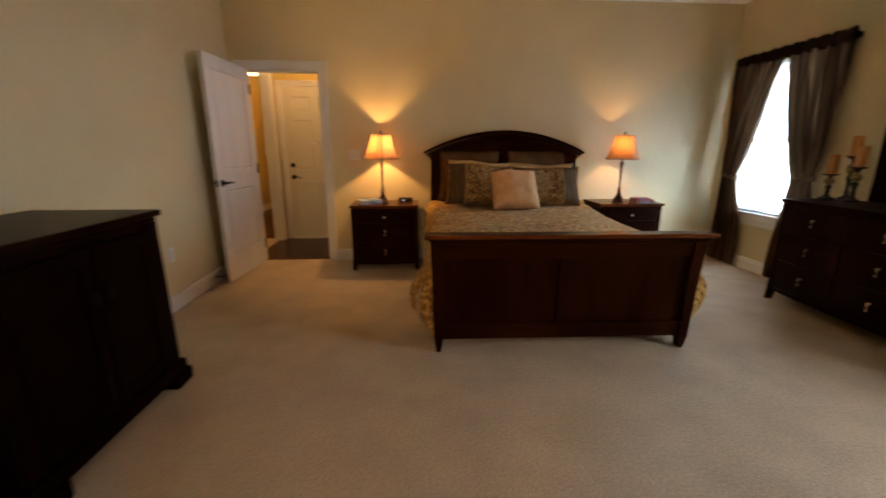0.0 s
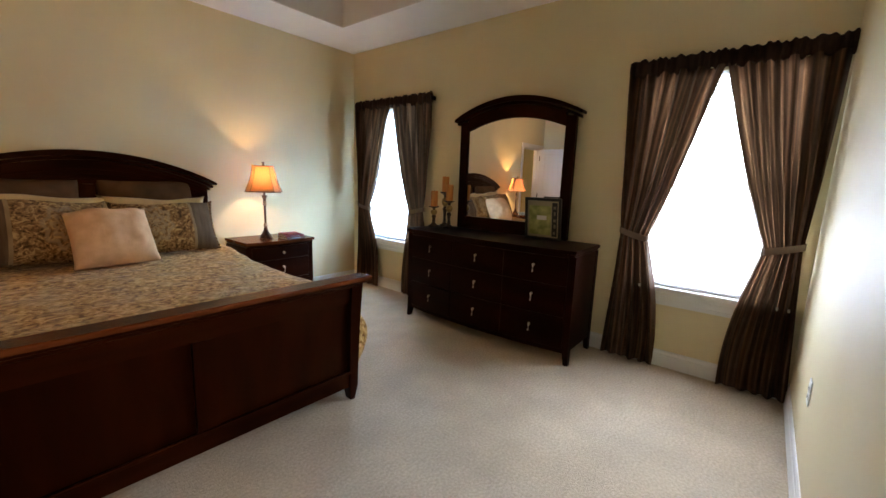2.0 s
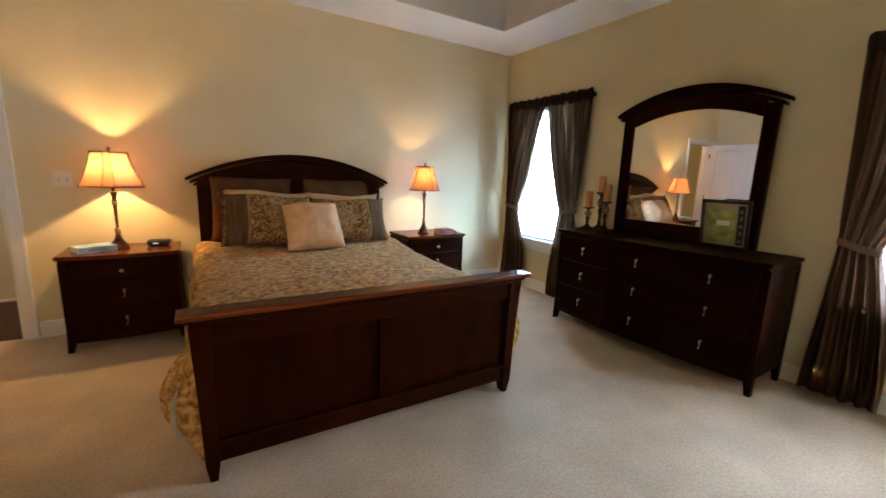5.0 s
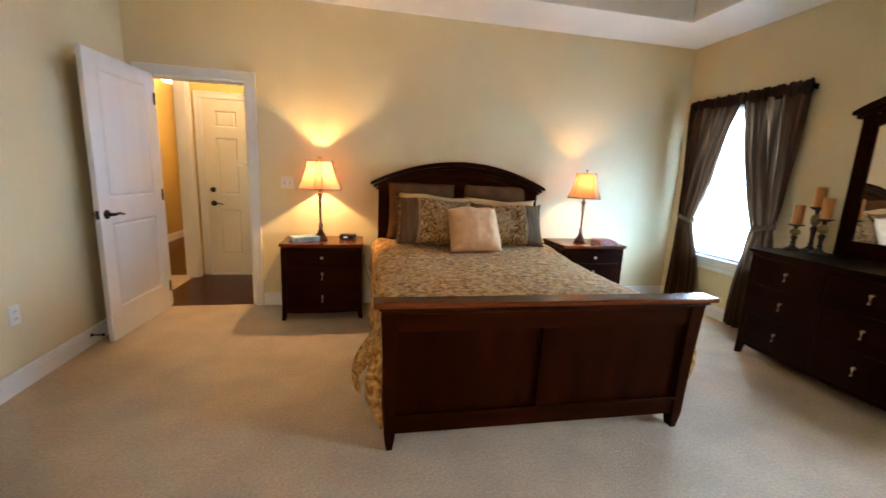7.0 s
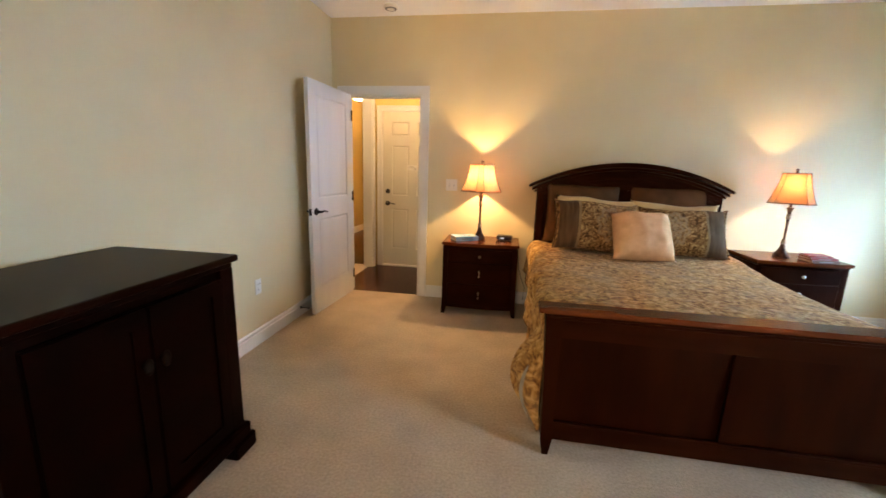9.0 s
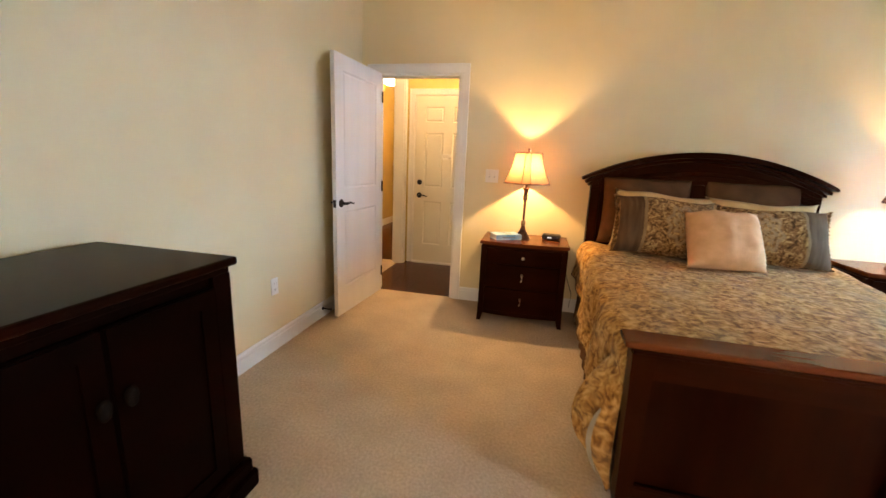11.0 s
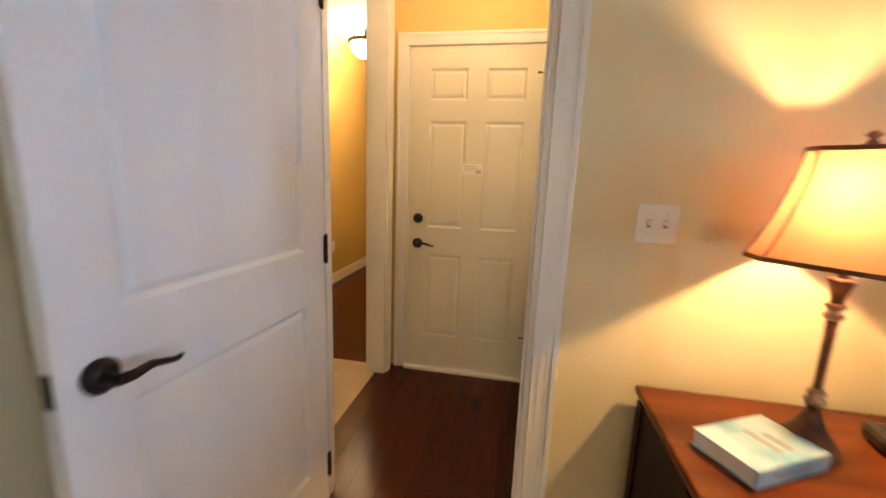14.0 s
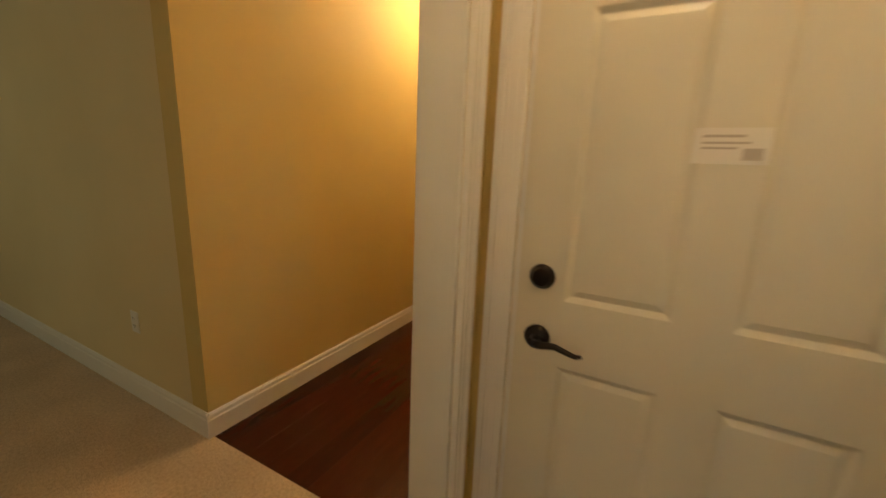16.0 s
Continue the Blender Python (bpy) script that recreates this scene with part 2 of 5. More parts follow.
structure("ceiling", boxes((WW, EW, ty1, NW, CH, CH + 0.1), (WW, EW, SW, ty0, CH, CH + 0.1), (WW, tx0, ty0, ty1, CH, CH + 0.1), (tx1, EW, ty0, ty1, CH, CH + 0.1), (-1.07, 0.57, -3.32, SW - 0.12, CH, CH + 0.1), (-0.95, 0.45, SW - 0.12, SW, 2.41, CH)), CEIL, "white textured ceiling border round the tray")
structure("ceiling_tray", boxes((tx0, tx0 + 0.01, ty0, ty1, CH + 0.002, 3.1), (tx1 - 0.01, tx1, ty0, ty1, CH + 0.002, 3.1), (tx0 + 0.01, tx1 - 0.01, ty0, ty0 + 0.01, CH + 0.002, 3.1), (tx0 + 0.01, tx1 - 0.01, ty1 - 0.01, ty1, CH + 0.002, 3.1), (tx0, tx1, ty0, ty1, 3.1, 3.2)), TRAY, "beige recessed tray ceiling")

# entry and hall beyond the door
VX0, VX1, VY = -2.0, -0.84, 5.33
structure("wall_entry_north", wall_boxes("x", VY, VY + 0.12, -2.0, VX1 + 0.12, 2.755, [(-1.79, -0.955, 0, 2.055)]), GOLD, "golden yellow wall round the outer door")
structure("wall_entry_east", wall_boxes("y", VX1, VX1 + 0.12, NW + 0.12, VY, 2.755, [(4.75, 5.22, 0, 2.045)]), GOLD, "golden yellow wall with a closet door")
structure("wall_entry_west", boxes((-2.0, -1.89, NW + 0.12, 4.30, 0, 2.755), (-2.0, -1.89, 5.20, VY, 0, 2.755), (-2.0, -1.89, 4.30, 5.20, 2.4, 2.755)), GOLD, "golden yellow wall with a wide opening")
structure("wall_hall_west", boxes((-3.30, -3.18, 5.29, 9.0, 0, 2.755)), GOLD, "golden yellow hall wall")
structure("wall_hall_east", boxes((-2.0, -1.88, VY + 0.12, 9.0, 0, 2.755)), GOLD, "golden yellow hall wall")
structure("wall_hall_end", boxes((-3.30, -1.88, 9.0, 9.12, 0, 2.755)), GOLD, "golden yellow end wall of the hall")
structure("wall_living_north", boxes((-7.0, -3.301, 5.29, 5.41, 0, 2.755)), WALL, "pale green painted living room wall")
structure("wall_living", boxes((-7.12, -7.0, 2.4, 5.41, 0, 2.755), (-7.0, -2.05, 2.4, 2.52, 0, 2.755)), WALL, "pale green painted living room walls")
floor_entry = structure("floor_entry", boxes((-1.95, VX1 + 0.1, NW + 0.02, VY + 0.12, -0.12, -0.009), (-3.18, -1.95, 5.30, 9.0, -0.12, -0.009)), WOODF, "dark reddish-brown polished wood floor")
structure("floor_living", boxes((-7.0, -2.05, 2.5, NW + 0.02, -0.12, 0.0), (-7.0, -1.95, NW + 0.02, 5.30, -0.12, 0.0)), CARPET, "beige living room carpet")
structure("ceiling_hall", boxes((-7.12, VX1 + 0.12, NW + 0.12, 9.12, CH, CH + 0.1), (-7.12, -2.05, 2.4, NW + 0.12, CH, CH + 0.1)), CEIL, "white hall ceiling")


def baseboard(name, x0, y0, x1, y1, h=0.125, t=0.016):
    """A moulded board along a wall; the room is to the left of the way from the first end to the second."""
    d = Vector((x1 - x0, y1 - y0, 0))
    L = d.length
    m = Matrix.Translation((x0, y0, 0)) @ Matrix.Rotation(math.atan2(d.y, d.x), 4, "Z")
    prof = [(0.001, 0), (t, 0), (t, h - 0.035), (t * 0.75, h - 0.03), (t * 0.75, h - 0.012), (t * 0.35, h), (0.001, h)]
    bm = bmesh.new()
    a = [bm.verts.new((0, y, z)) for y, z in prof]
    b = [bm.verts.new((L, y, z)) for y, z in prof]
    n = len(prof)
    for i in range(n):
        bm.faces.new((a[i], a[(i + 1) % n], b[(i + 1) % n], b[i]))
    bm.faces.new(a)
    bm.faces.new(b[::-1])
    return part(name, bm, TRIM, None, "white moulded baseboard", m, kind="structure")


baseboard("baseboard", EW, NW, -0.925, NW)
baseboard("baseboard", WW, NW, WW, SW)
baseboard("baseboard", EW, SW, EW, NW - 0.017)
baseboard("baseboard", 0.45, SW, EW - 0.017, SW)
baseboard("baseboard", WW + 0.017, SW, -0.95, SW)
baseboard("baseboard", -3.18, 9.0, -3.18, 5.275)
baseboard("baseboard", -3.165, 5.29, -7.0, 5.29)
baseboard("baseboard", -2.0, VY, -2.0, 9.0)


def casing(name, w, h, tw=0.07, t=0.018, label="white moulded door casing"):
    """Trim round an opening of w by h, on the plane y = 0, standing out to -y, its base centre at the origin."""
    ob = new(name)
    tagged(ob, label, kind="structure")
    for nm, r in (("casing_side", (-w / 2 - tw, -w / 2, 0, h)), ("casing_side", (w / 2, w / 2 + tw, 0, h)), ("casing_head", (-w / 2 - tw, w / 2 + tw, h, h + tw))):
        bm = bmesh.new()
        x0, x1, z0, z1 = r
        box(bm, x0, x1, -t, -0.001, z0, z1, bevel=0.003)
        if nm == "casing_side":
            o = x0 if x0 < 0 else x1 - 0.018
            box(bm, o, o + 0.018, -t - 0.006, -t + 0.001, z0, z1 + tw, bevel=0.002)
            for g in (0.36, 0.66):
                o = x0 + (x1 - x0) * g if x0 < 0 else x1 - (x1 - x0) * g
                part("bead", boxes((o - 0.004, o + 0.004, -t - 0.0022, -t - 0.0005, z0, z1)), TRIM, ob)
        else:
            box(bm, x0 + 0.018, x1 - 0.018, -t - 0.006, -t + 0.001, z1 - 0.018, z1, bevel=0.002)
            for g in (0.36, 0.66):
                o = z1 - (z1 - z0) * g
                part("bead", boxes((x0 + tw * g, x1 - tw * g, -t - 0.0022, -t - 0.0005, o - 0.004, o + 0.004)), TRIM, ob)
        part(nm, bm, TRIM, ob)
    return ob


def jamb(name, w, h, depth, t=0.018):
    ob = new(name)
    tagged(ob, "white painted door jamb", kind="structure")
    part("jamb_side", boxes((-w / 2, -w / 2 + t, 0, depth, 0, h), (-w / 2 + t, -w / 2 + t + 0.011, depth * 0.45, depth * 0.45 + 0.035, 0, h - t)), TRIM, ob)
    part("jamb_side", boxes((w / 2 - t, w / 2, 0, depth, 0, h), (w / 2 - t - 0.011, w / 2 - t, depth * 0.45, depth * 0.45 + 0.035, 0, h - t)), TRIM, ob)
    part("jamb_head", boxes((-w / 2 + t, w / 2 - t, 0, depth, h - t, h)), TRIM, ob)
    return ob


def panel_door(name, w, h, panels, label, m, paint=None, th=0.035, lever_x=None, lever_z=0.93, lever_sides=(1,), deadbolt=False, hinge_x=None, hinges=(), flip=1):
    """A door leaf from x = 0 to w, front to -y, with sunk and raised panels of x0, x1, z0, z1."""
    paint = paint or DOORM
    ob = thing(name, label, "door", m)
    bm = bmesh.new()
    box(bm, 0, w, -th / 2 + 0.008, th / 2 - 0.008, 0.0, h)
    xs = sorted({0, w, *[v for p in panels for v in p[:2]]})
    zs = sorted({0, h, *[v for p in panels for v in p[2:]]})
    for s in (-1, 1):
        ya, yb = sorted((s * th / 2, s * (th / 2 - 0.009)))
        for i in range(len(xs) - 1):
            for k in range(len(zs) - 1):
                cx, cz = (xs[i] + xs[i + 1]) / 2, (zs[k] + zs[k + 1]) / 2
                if not any(p[0] < cx < p[1] and p[2] < cz < p[3] for p in panels):
                    box(bm, xs[i], xs[i + 1], ya, yb, zs[k], zs[k + 1])
    part("leaf", bm, paint, ob)
    for x0, x1, z0, z1 in panels:
        bm = bmesh.new()
        for s in (-1, 1):
            y0, y1, y2 = s * (th / 2 - 0.0085), s * (th / 2 - 0.003), s * th / 2
            g = 0.030
            a = [bm.verts.new(v) for v in ((x0, y2, z0), (x1, y2, z0), (x1, y2, z1), (x0, y2, z1))]
            e = 0.014
            b = [bm.verts.new(v) for v in ((x0 + e, y0, z0 + e), (x1 - e, y0, z0 + e), (x1 - e, y0, z1 - e), (x0 + e, y0, z1 - e))]
            c = [bm.verts.new(v) for v in ((x0 + g, y1, z0 + g), (x1 - g, y1, z0 + g), (x1 - g, y1, z1 - g), (x0 + g, y1, z1 - g))]
            for p, q in ((a, b), (b, c)):
                for i in range(4):
                    bm.faces.new((p[i], p[(i + 1) % 4], q[(i + 1) % 4], q[i]))
            bm.faces.new(c)
        part("door_panel", bm, paint, ob)
    if lever_x is not None:
        d = 1 if lever_x < w / 2 else -1
        for s in lever_sides:
            hd = new("door_handle")
            hd.parent = ob
            hd.location = (lever_x, s * th / 2, lever_z)
            tagged(hd, "dark bronze lever handle")
            part("rosette", lathe([(0.032, 0), (0.033, 0.006), (0.024, 0.014), (0.013, 0.018), (0.012, 0.045)], 20), BRONZE, hd, m=pose(0, 0, 0, -90 * s, 0, 0), smooth=False)
            part("lever", tube([(0, s * 0.045, 0), (d * 0.02, s * 0.052, 0.001), (d * 0.055, s * 0.052, 0.006), (d * 0.085, s * 0.052, -0.002), (d * 0.105, s * 0.05, -0.008), (d * 0.118, s * 0.05, -0.003)], [0.011, 0.010, 0.008, 0.007, 0.006, 0.004]), BRONZE, hd, smooth=True)
        part("latch_plate", boxes((-0.001 if d > 0 else w - 0.001, 0.001 if d > 0 else w + 0.001, -0.013, 0.013, 0.90, 0.96)), BRONZE, ob)
        if deadbolt:
            part("deadbolt", lathe([(0.031, 0), (0.032, 0.006), (0.026, 0.012), (0.022, 0.02), (0.005, 0.022)], 20), BRONZE, ob, "round dark bronze deadbolt", m=pose(lever_x, -th / 2, 1.005, 90, 0, 0))
    for z in hinges:
        part("hinge", boxes((hinge_x - 0.008, hinge_x + 0.008, flip * -th / 2 - 0.003, flip * -th / 2 + 0.003, z - 0.045, z + 0.045)), BRONZE, ob)
        part("hinge_pin", lathe([(0.004, -0.05), (0.006, -0.048), (0.006, 0.048), (0.004, 0.052)], 10), BRONZE, ob, m=pose(hinge_x, flip * (-th / 2 - 0.006), z))
    return ob


# the open bedroom door
LW = 0.79
two = [(0.115, LW - 0.115, 0.23, 0.86), (0.115, LW - 0.115, 1.04, 1.92)]
ang = math.degrees(math.atan2(3.29 - 4.095, -1.80 + 1.745))
panel_door("door_1", LW, 2.03, two, "white two-panel door standing open with a dark lever handle", pose(-1.745, 4.095, 0.012, 0, 0, ang), lever_x=LW - 0.065, lever_sides=(1, -1), hinge_x=0.0, hinges=(0.2, 1.03, 1.83), flip=-1)
c = casing("casing_1", DX1 - DX0, DH, tw=0.08)
c.location = ((DX0 + DX1) / 2, NW, 0)
c = casing("casing_1", DX1 - DX0, DH, tw=0.08)
c.matrix_basis = pose((DX0 + DX1) / 2, NW + 0.12, 0, 0, 0, 180)
j = jamb("jamb_1", DX1 - DX0, DH, 0.12)
j.location = ((DX0 + DX1) / 2, NW, 0)

# the six-panel outer door
HW = 0.80
six = []
for x0, x1 in ((0.115, 0.345), (HW - 0.345, HW - 0.115)):
    six += [(x0, x1, 0.225, 0.775), (x0, x1, 0.95, 1.60), (x0, x1, 1.72, 1.90)]
panel_door("door_2", HW, 2.02, six, "cream white six-panel outer door with a dark lever and deadbolt", pose(-1.772, 5.335, 0.024), CREAM, lever_x=0.06, lever_z=0.845, lever_sides=(-1,), deadbolt=True, hinge_x=HW, hinges=(0.2, 1.03, 1.83))
c = casing("casing_2", 0.835, 2.055)
c.location = (-1.3725, VY, 0)
structure("threshold", boxes((-1.785, -0.96, 5.285, 5.44, 0.001, 0.021), bevel=0.003), TRIM, "white door threshold")
structure("jamb_2", boxes((-1.79, -1.774, VY, 5.45, 0, 2.055), (-0.971, -0.955, VY, 5.45, 0, 2.055), (-1.774, -0.971, VY, 5.45, 2.041, 2.055), (-1.8, -0.94, 5.42, 5.45, 0, 2.1)), TRIM, "white door jamb")
# the closet door
panel_door("door_3", 0.45, 2.02, [(0.10, 0.35, 0.22, 0.79), (0.10, 0.35, 0.955, 1.6), (0.10, 0.35, 1.71, 1.91)], "white narrow panelled closet door with a dark lever", pose(-0.82, 5.21, 0.012, 0, 0, -90), CREAM, lever_x=0.395, lever_z=0.835, lever_sides=(-1,), hinge_x=0.0, hinges=(0.2, 1.0, 1.83))
c = casing("casing_3", 0.47, 2.045)
c.matrix_basis = pose(VX1, 4.985, 0, 0, 0, -90)
# the wide opening of the entry
c = casing("casing_4", 0.90, 2.4, tw=0.06)
c.matrix_basis = pose(-1.89, 4.75, 0, 0, 0, 90)
c = casing("casing_4", 0.90, 2.4, tw=0.06)
c.matrix_basis = pose(-2.0, 4.75, 0, 0, 0, -90)
structure("jamb_4", boxes((-2.002, -1.888, 5.182, 5.199, 0, 2.4), (-2.002, -1.888, 4.301, 4.318, 0, 2.4), (-2.002, -1.888, 4.318, 5.182, 2.382, 2.399)), TRIM, "white cased opening")


# windows
def window(name, yc, w=0.90, z0=0.605, z1=2.08):
    ob = new(name)
    tagged(ob, "white sash window bright with outdoor light behind curtains", kind="structure")
    ob.location = (EW, yc, 0)
    f = 0.045
    part("window_frame", boxes((0.05, 0.11, -w / 2, -w / 2 + f, z0, z1), (0.05, 0.11, w / 2 - f, w / 2, z0, z1), (0.05, 0.11, -w / 2 + f, w / 2 - f, z0, z0 + f), (0.05, 0.11, -w / 2 + f, w / 2 - f, z1 - f, z1), (0.05, 0.10, -w / 2 + f, w / 2 - f, (z0 + z1) / 2 - 0.02, (z0 + z1) / 2 + 0.02)), TRIM, ob)
    part("pane", boxes((0.075, 0.079, -w / 2 + f, w / 2 - f, z0 + f, (z0 + z1) / 2 - 0.02)), GLASS, ob).visible_shadow = False
    part("pane", boxes((0.082, 0.086, -w / 2 + f, w / 2 - f, (z0 + z1) / 2 + 0.02, z1 - f)), GLASS, ob).visible_shadow = False
    part("window_sill", boxes((-0.045, 0.05, -w / 2 - 0.06, w / 2 + 0.06, z0 - 0.022, z0), bevel=0.004), TRIM, ob)
    part("apron", boxes((-0.016, -0.001, -w / 2 - 0.04, w / 2 + 0.04, z0 - 0.135, z0 - 0.023), bevel=0.003), TRIM, ob)
    for dz in (0.045, 0.070, 0.112):
        part("apron_bead", boxes((-0.021, -0.0165, -w / 2 - 0.038, w / 2 + 0.038, z0 - dz - 0.005, z0 - dz + 0.005), bevel=0.002), TRIM, ob)
    blind = thing("window_blind", "white mini blind lowered in front of the bright window", "window blind", pose(EW + 0.025, yc, 0), "blinds in the bedroom windows")
    part("head_rail", boxes((-0.012, 0.012, -w / 2 + 0.006, w / 2 - 0.006, z1 - 0.028, z1 - 0.002)), BLIND, blind)
    part("bottom_rail", boxes((-0.008, 0.008, -w / 2 + 0.008, w / 2 - 0.008, z0 + 0.004, z0 + 0.018)), BLIND, blind)
    me = finish("slat", grid(lambda u, v: ((v - 0.5) * 0.024, (u - 0.5) * (w - 0.02), 0.0025 * math.sin(math.pi * v) + (v - 0.5) * 0.012), 1, 4), BLIND)
    z = z0 + 0.03
    while z < z1 - 0.035:
        s = new("slat", me)
        s.parent, s.location = blind, (0, 0, z)
        z += 0.022
    return ob


GLASS = mat("window_glass", (1, 1, 1), 0.0)
GLASS.node_tree.nodes["Principled BSDF"].inputs["Transmission Weight"].default_value = 1.0
GLASS.node_tree.nodes["Principled BSDF"].inputs["IOR"].default_value = 1.45


def translucent(name, color, amount, rough=0.8):
    m = mat(name, color, rough, spec=0.2)
    n, l, p = nodes(m)
    t = n.new("ShaderNodeBsdfTranslucent")
    t.inputs["Color"].default_value = (*color, 1)
    mx = n.new("ShaderNodeMixShader")
    mx.inputs[0].default_value = amount
    l.new(p.outputs[0], mx.inputs[1])
    l.new(t.outputs[0], mx.inputs[2])
    l.new(mx.outputs[0], n["Material Output"].inputs["Surface"])
    return m, t


BLIND, _ = translucent("blind_slats", (0.85, 0.85, 0.85), 0.5)
window("window_1", 3.40)
window("window_2", 0.335, 0.91)

CURTAIN, ct = translucent("curtain_cloth", (0.09, 0.06, 0.05), 0.35, 0.55)
textured(CURTAIN, (0.045, 0.018, 0.008), (0.130, 0.056, 0.027), 3, 6, stretch=(9, 0.5, 1), bump=0.3, bump_scale=40, dist=0.002)
cn, cl, cp = nodes(CURTAIN)
cl.new([q for q in cn if q.bl_idname == "ShaderNodeTexCoord"][0].outputs["UV"], [q for q in cn if q.bl_idname == "ShaderNodeMapping"][0].inputs["Vector"])
streak = cn.new("ShaderNodeTexNoise")
streak.inputs["Scale"].default_value, streak.inputs["Detail"].default_value = 3.0, 3
cl.new([q for q in cn if q.bl_idname == "ShaderNodeMapping"][0].outputs[0], streak.inputs["Vector"])
sr = cn.new("ShaderNodeValToRGB")
sr.color_ramp.elements[0].position, sr.color_ramp.elements[0].color = 0.50, (0.012, 0.006, 0.003, 1)
sr.color_ramp.elements[1].position, sr.color_ramp.elements[1].color = 0.72, (0.19, 0.092, 0.046, 1)
cl.new(streak.outputs["Fac"], sr.inputs[0])
cl.new(sr.outputs[0], ct.inputs["Color"])
HEADER, _ = translucent("curtain_header", (0.045, 0.018, 0.012), 0.05)
textured(HEADER, (0.022, 0.008, 0.005), (0.042, 0.017, 0.010), 6, 4, stretch=(8, 8, 1), bump=0.4, bump_scale=30, dist=0.003)


def curtain(yc, w, ztop, seed, lens, tie_z=0.975):
    """Two tied-back panels and a gathered header. lens: half widths of the gathered waist."""
    rnd = random.Random(seed)
    ob = thing("curtain", "brown satin curtain pair tied back below a ruffled dark header", "curtain", pose(EW, yc, 0), "curtains at the bedroom windows")
    for s in (-1, 1):
        ph = [rnd.uniform(0, 6.28) for _ in range(4)]

        def f(u, v, s=s, ph=ph):
            z = 0.02 + (ztop - 0.1 - 0.02) * v
            outer = w / 2
            if z > tie_z:
                k = (z - tie_z) / (ztop - 0.1 - tie_z)
                inner = lens[1] + (0.005 - lens[1]) * k ** 0.85
                out = outer - 0.05 * (1 - k) ** 1.5
            else:
                k = (tie_z - z) / tie_z
                inner = lens[1] - 0.115 * math.sin(min(k, 1) * math.pi * 0.6) - 0.02 * k
                out = outer - 0.05 + 0.06 * k
            y = s * (out + (inner - out) * u)
            squeeze = 1 - 0.65 * math.exp(-((z - tie_z) / 0.12) ** 2)
            amp = (0.034 + 0.016 * math.sin(ph[3] + 7 * u)) * squeeze * (1 if z > tie_z else 1 - 0.45 * (tie_z - z) / tie_z)
            x = -0.075 + amp * math.sin(u * 33 + ph[0] + 1.2 * math.sin(3.2 * z + ph[1])) + 0.008 * math.sin(u * 19 + 2.3 * z + ph[2]) - 0.02 * math.exp(-((z - tie_z) / 0.2) ** 2)
            return (x, y, z)
        part("curtain_panel", with_uv(grid(f, 110, 44), 110, 44), CURTAIN, ob, smooth=True)
        yt = s * (w / 2 - 0.05 + lens[1]) / 2
        hw = abs(w / 2 - 0.05 - lens[1]) / 2 + 0.012

        def tie(u, v, yt=yt, hw=hw, s=s):
            a = 2 * math.pi * u
            return (-0.09 + 0.045 * math.cos(a), yt + hw * math.sin(a), tie_z - 0.022 + 0.044 * v + 0.028 * s * math.sin(a))
        part("tieback", grid(tie, 28, 3, closed=True), TIE, ob, smooth=True)

    def hd(u, v):
        a = 2 * math.pi * v
        y = (u - 0.5) * (w + 0.02)
        rz = 0.055 + 0.007 * math.sin(u * 150 + 2 * math.sin(u * 23)) + 0.006 * math.sin(u * 61 + 1)
        return (-0.075 + (0.026 + 0.010 * math.sin(u * 170 + 3 * math.sin(u * 31))) * math.cos(a), y, ztop - 0.062 + rz * math.sin(a))
    part("header", grid(lambda v, u: hd(u, v), 12, 160, closed=True), HEADER, ob, smooth=True)
    part("rod", tube([(-0.075, -w / 2 - 0.005, ztop - 0.055), (-0.075, w / 2 + 0.005, ztop - 0.055)], 0.009), BRONZE, ob)
    for s in (-1, 1):
        part("rod_return", boxes((-0.075, -0.001, min(s * (w / 2 + 0.004), s * (w / 2 - 0.004)), max(s * (w / 2 + 0.004), s * (w / 2 - 0.004)), ztop - 0.08, ztop - 0.04)), HEADER, ob)
    return ob


TIE, _ = translucent("tieback_cloth", (0.15, 0.095, 0.068), 0.1)
curtain(3.385, 1.16, 2.19, 3, (0, 0.325))
curtain(0.355, 1.12, 2.19, 5, (0, 0.33))


# bed
def arch(x, half, low, high):
    return low + (high - low) * (1 - (x / half) ** 2)


BED = pose(0.95, 4.0, 0, 0, 0, -1.3) @ pose(0, -4.0, 0)


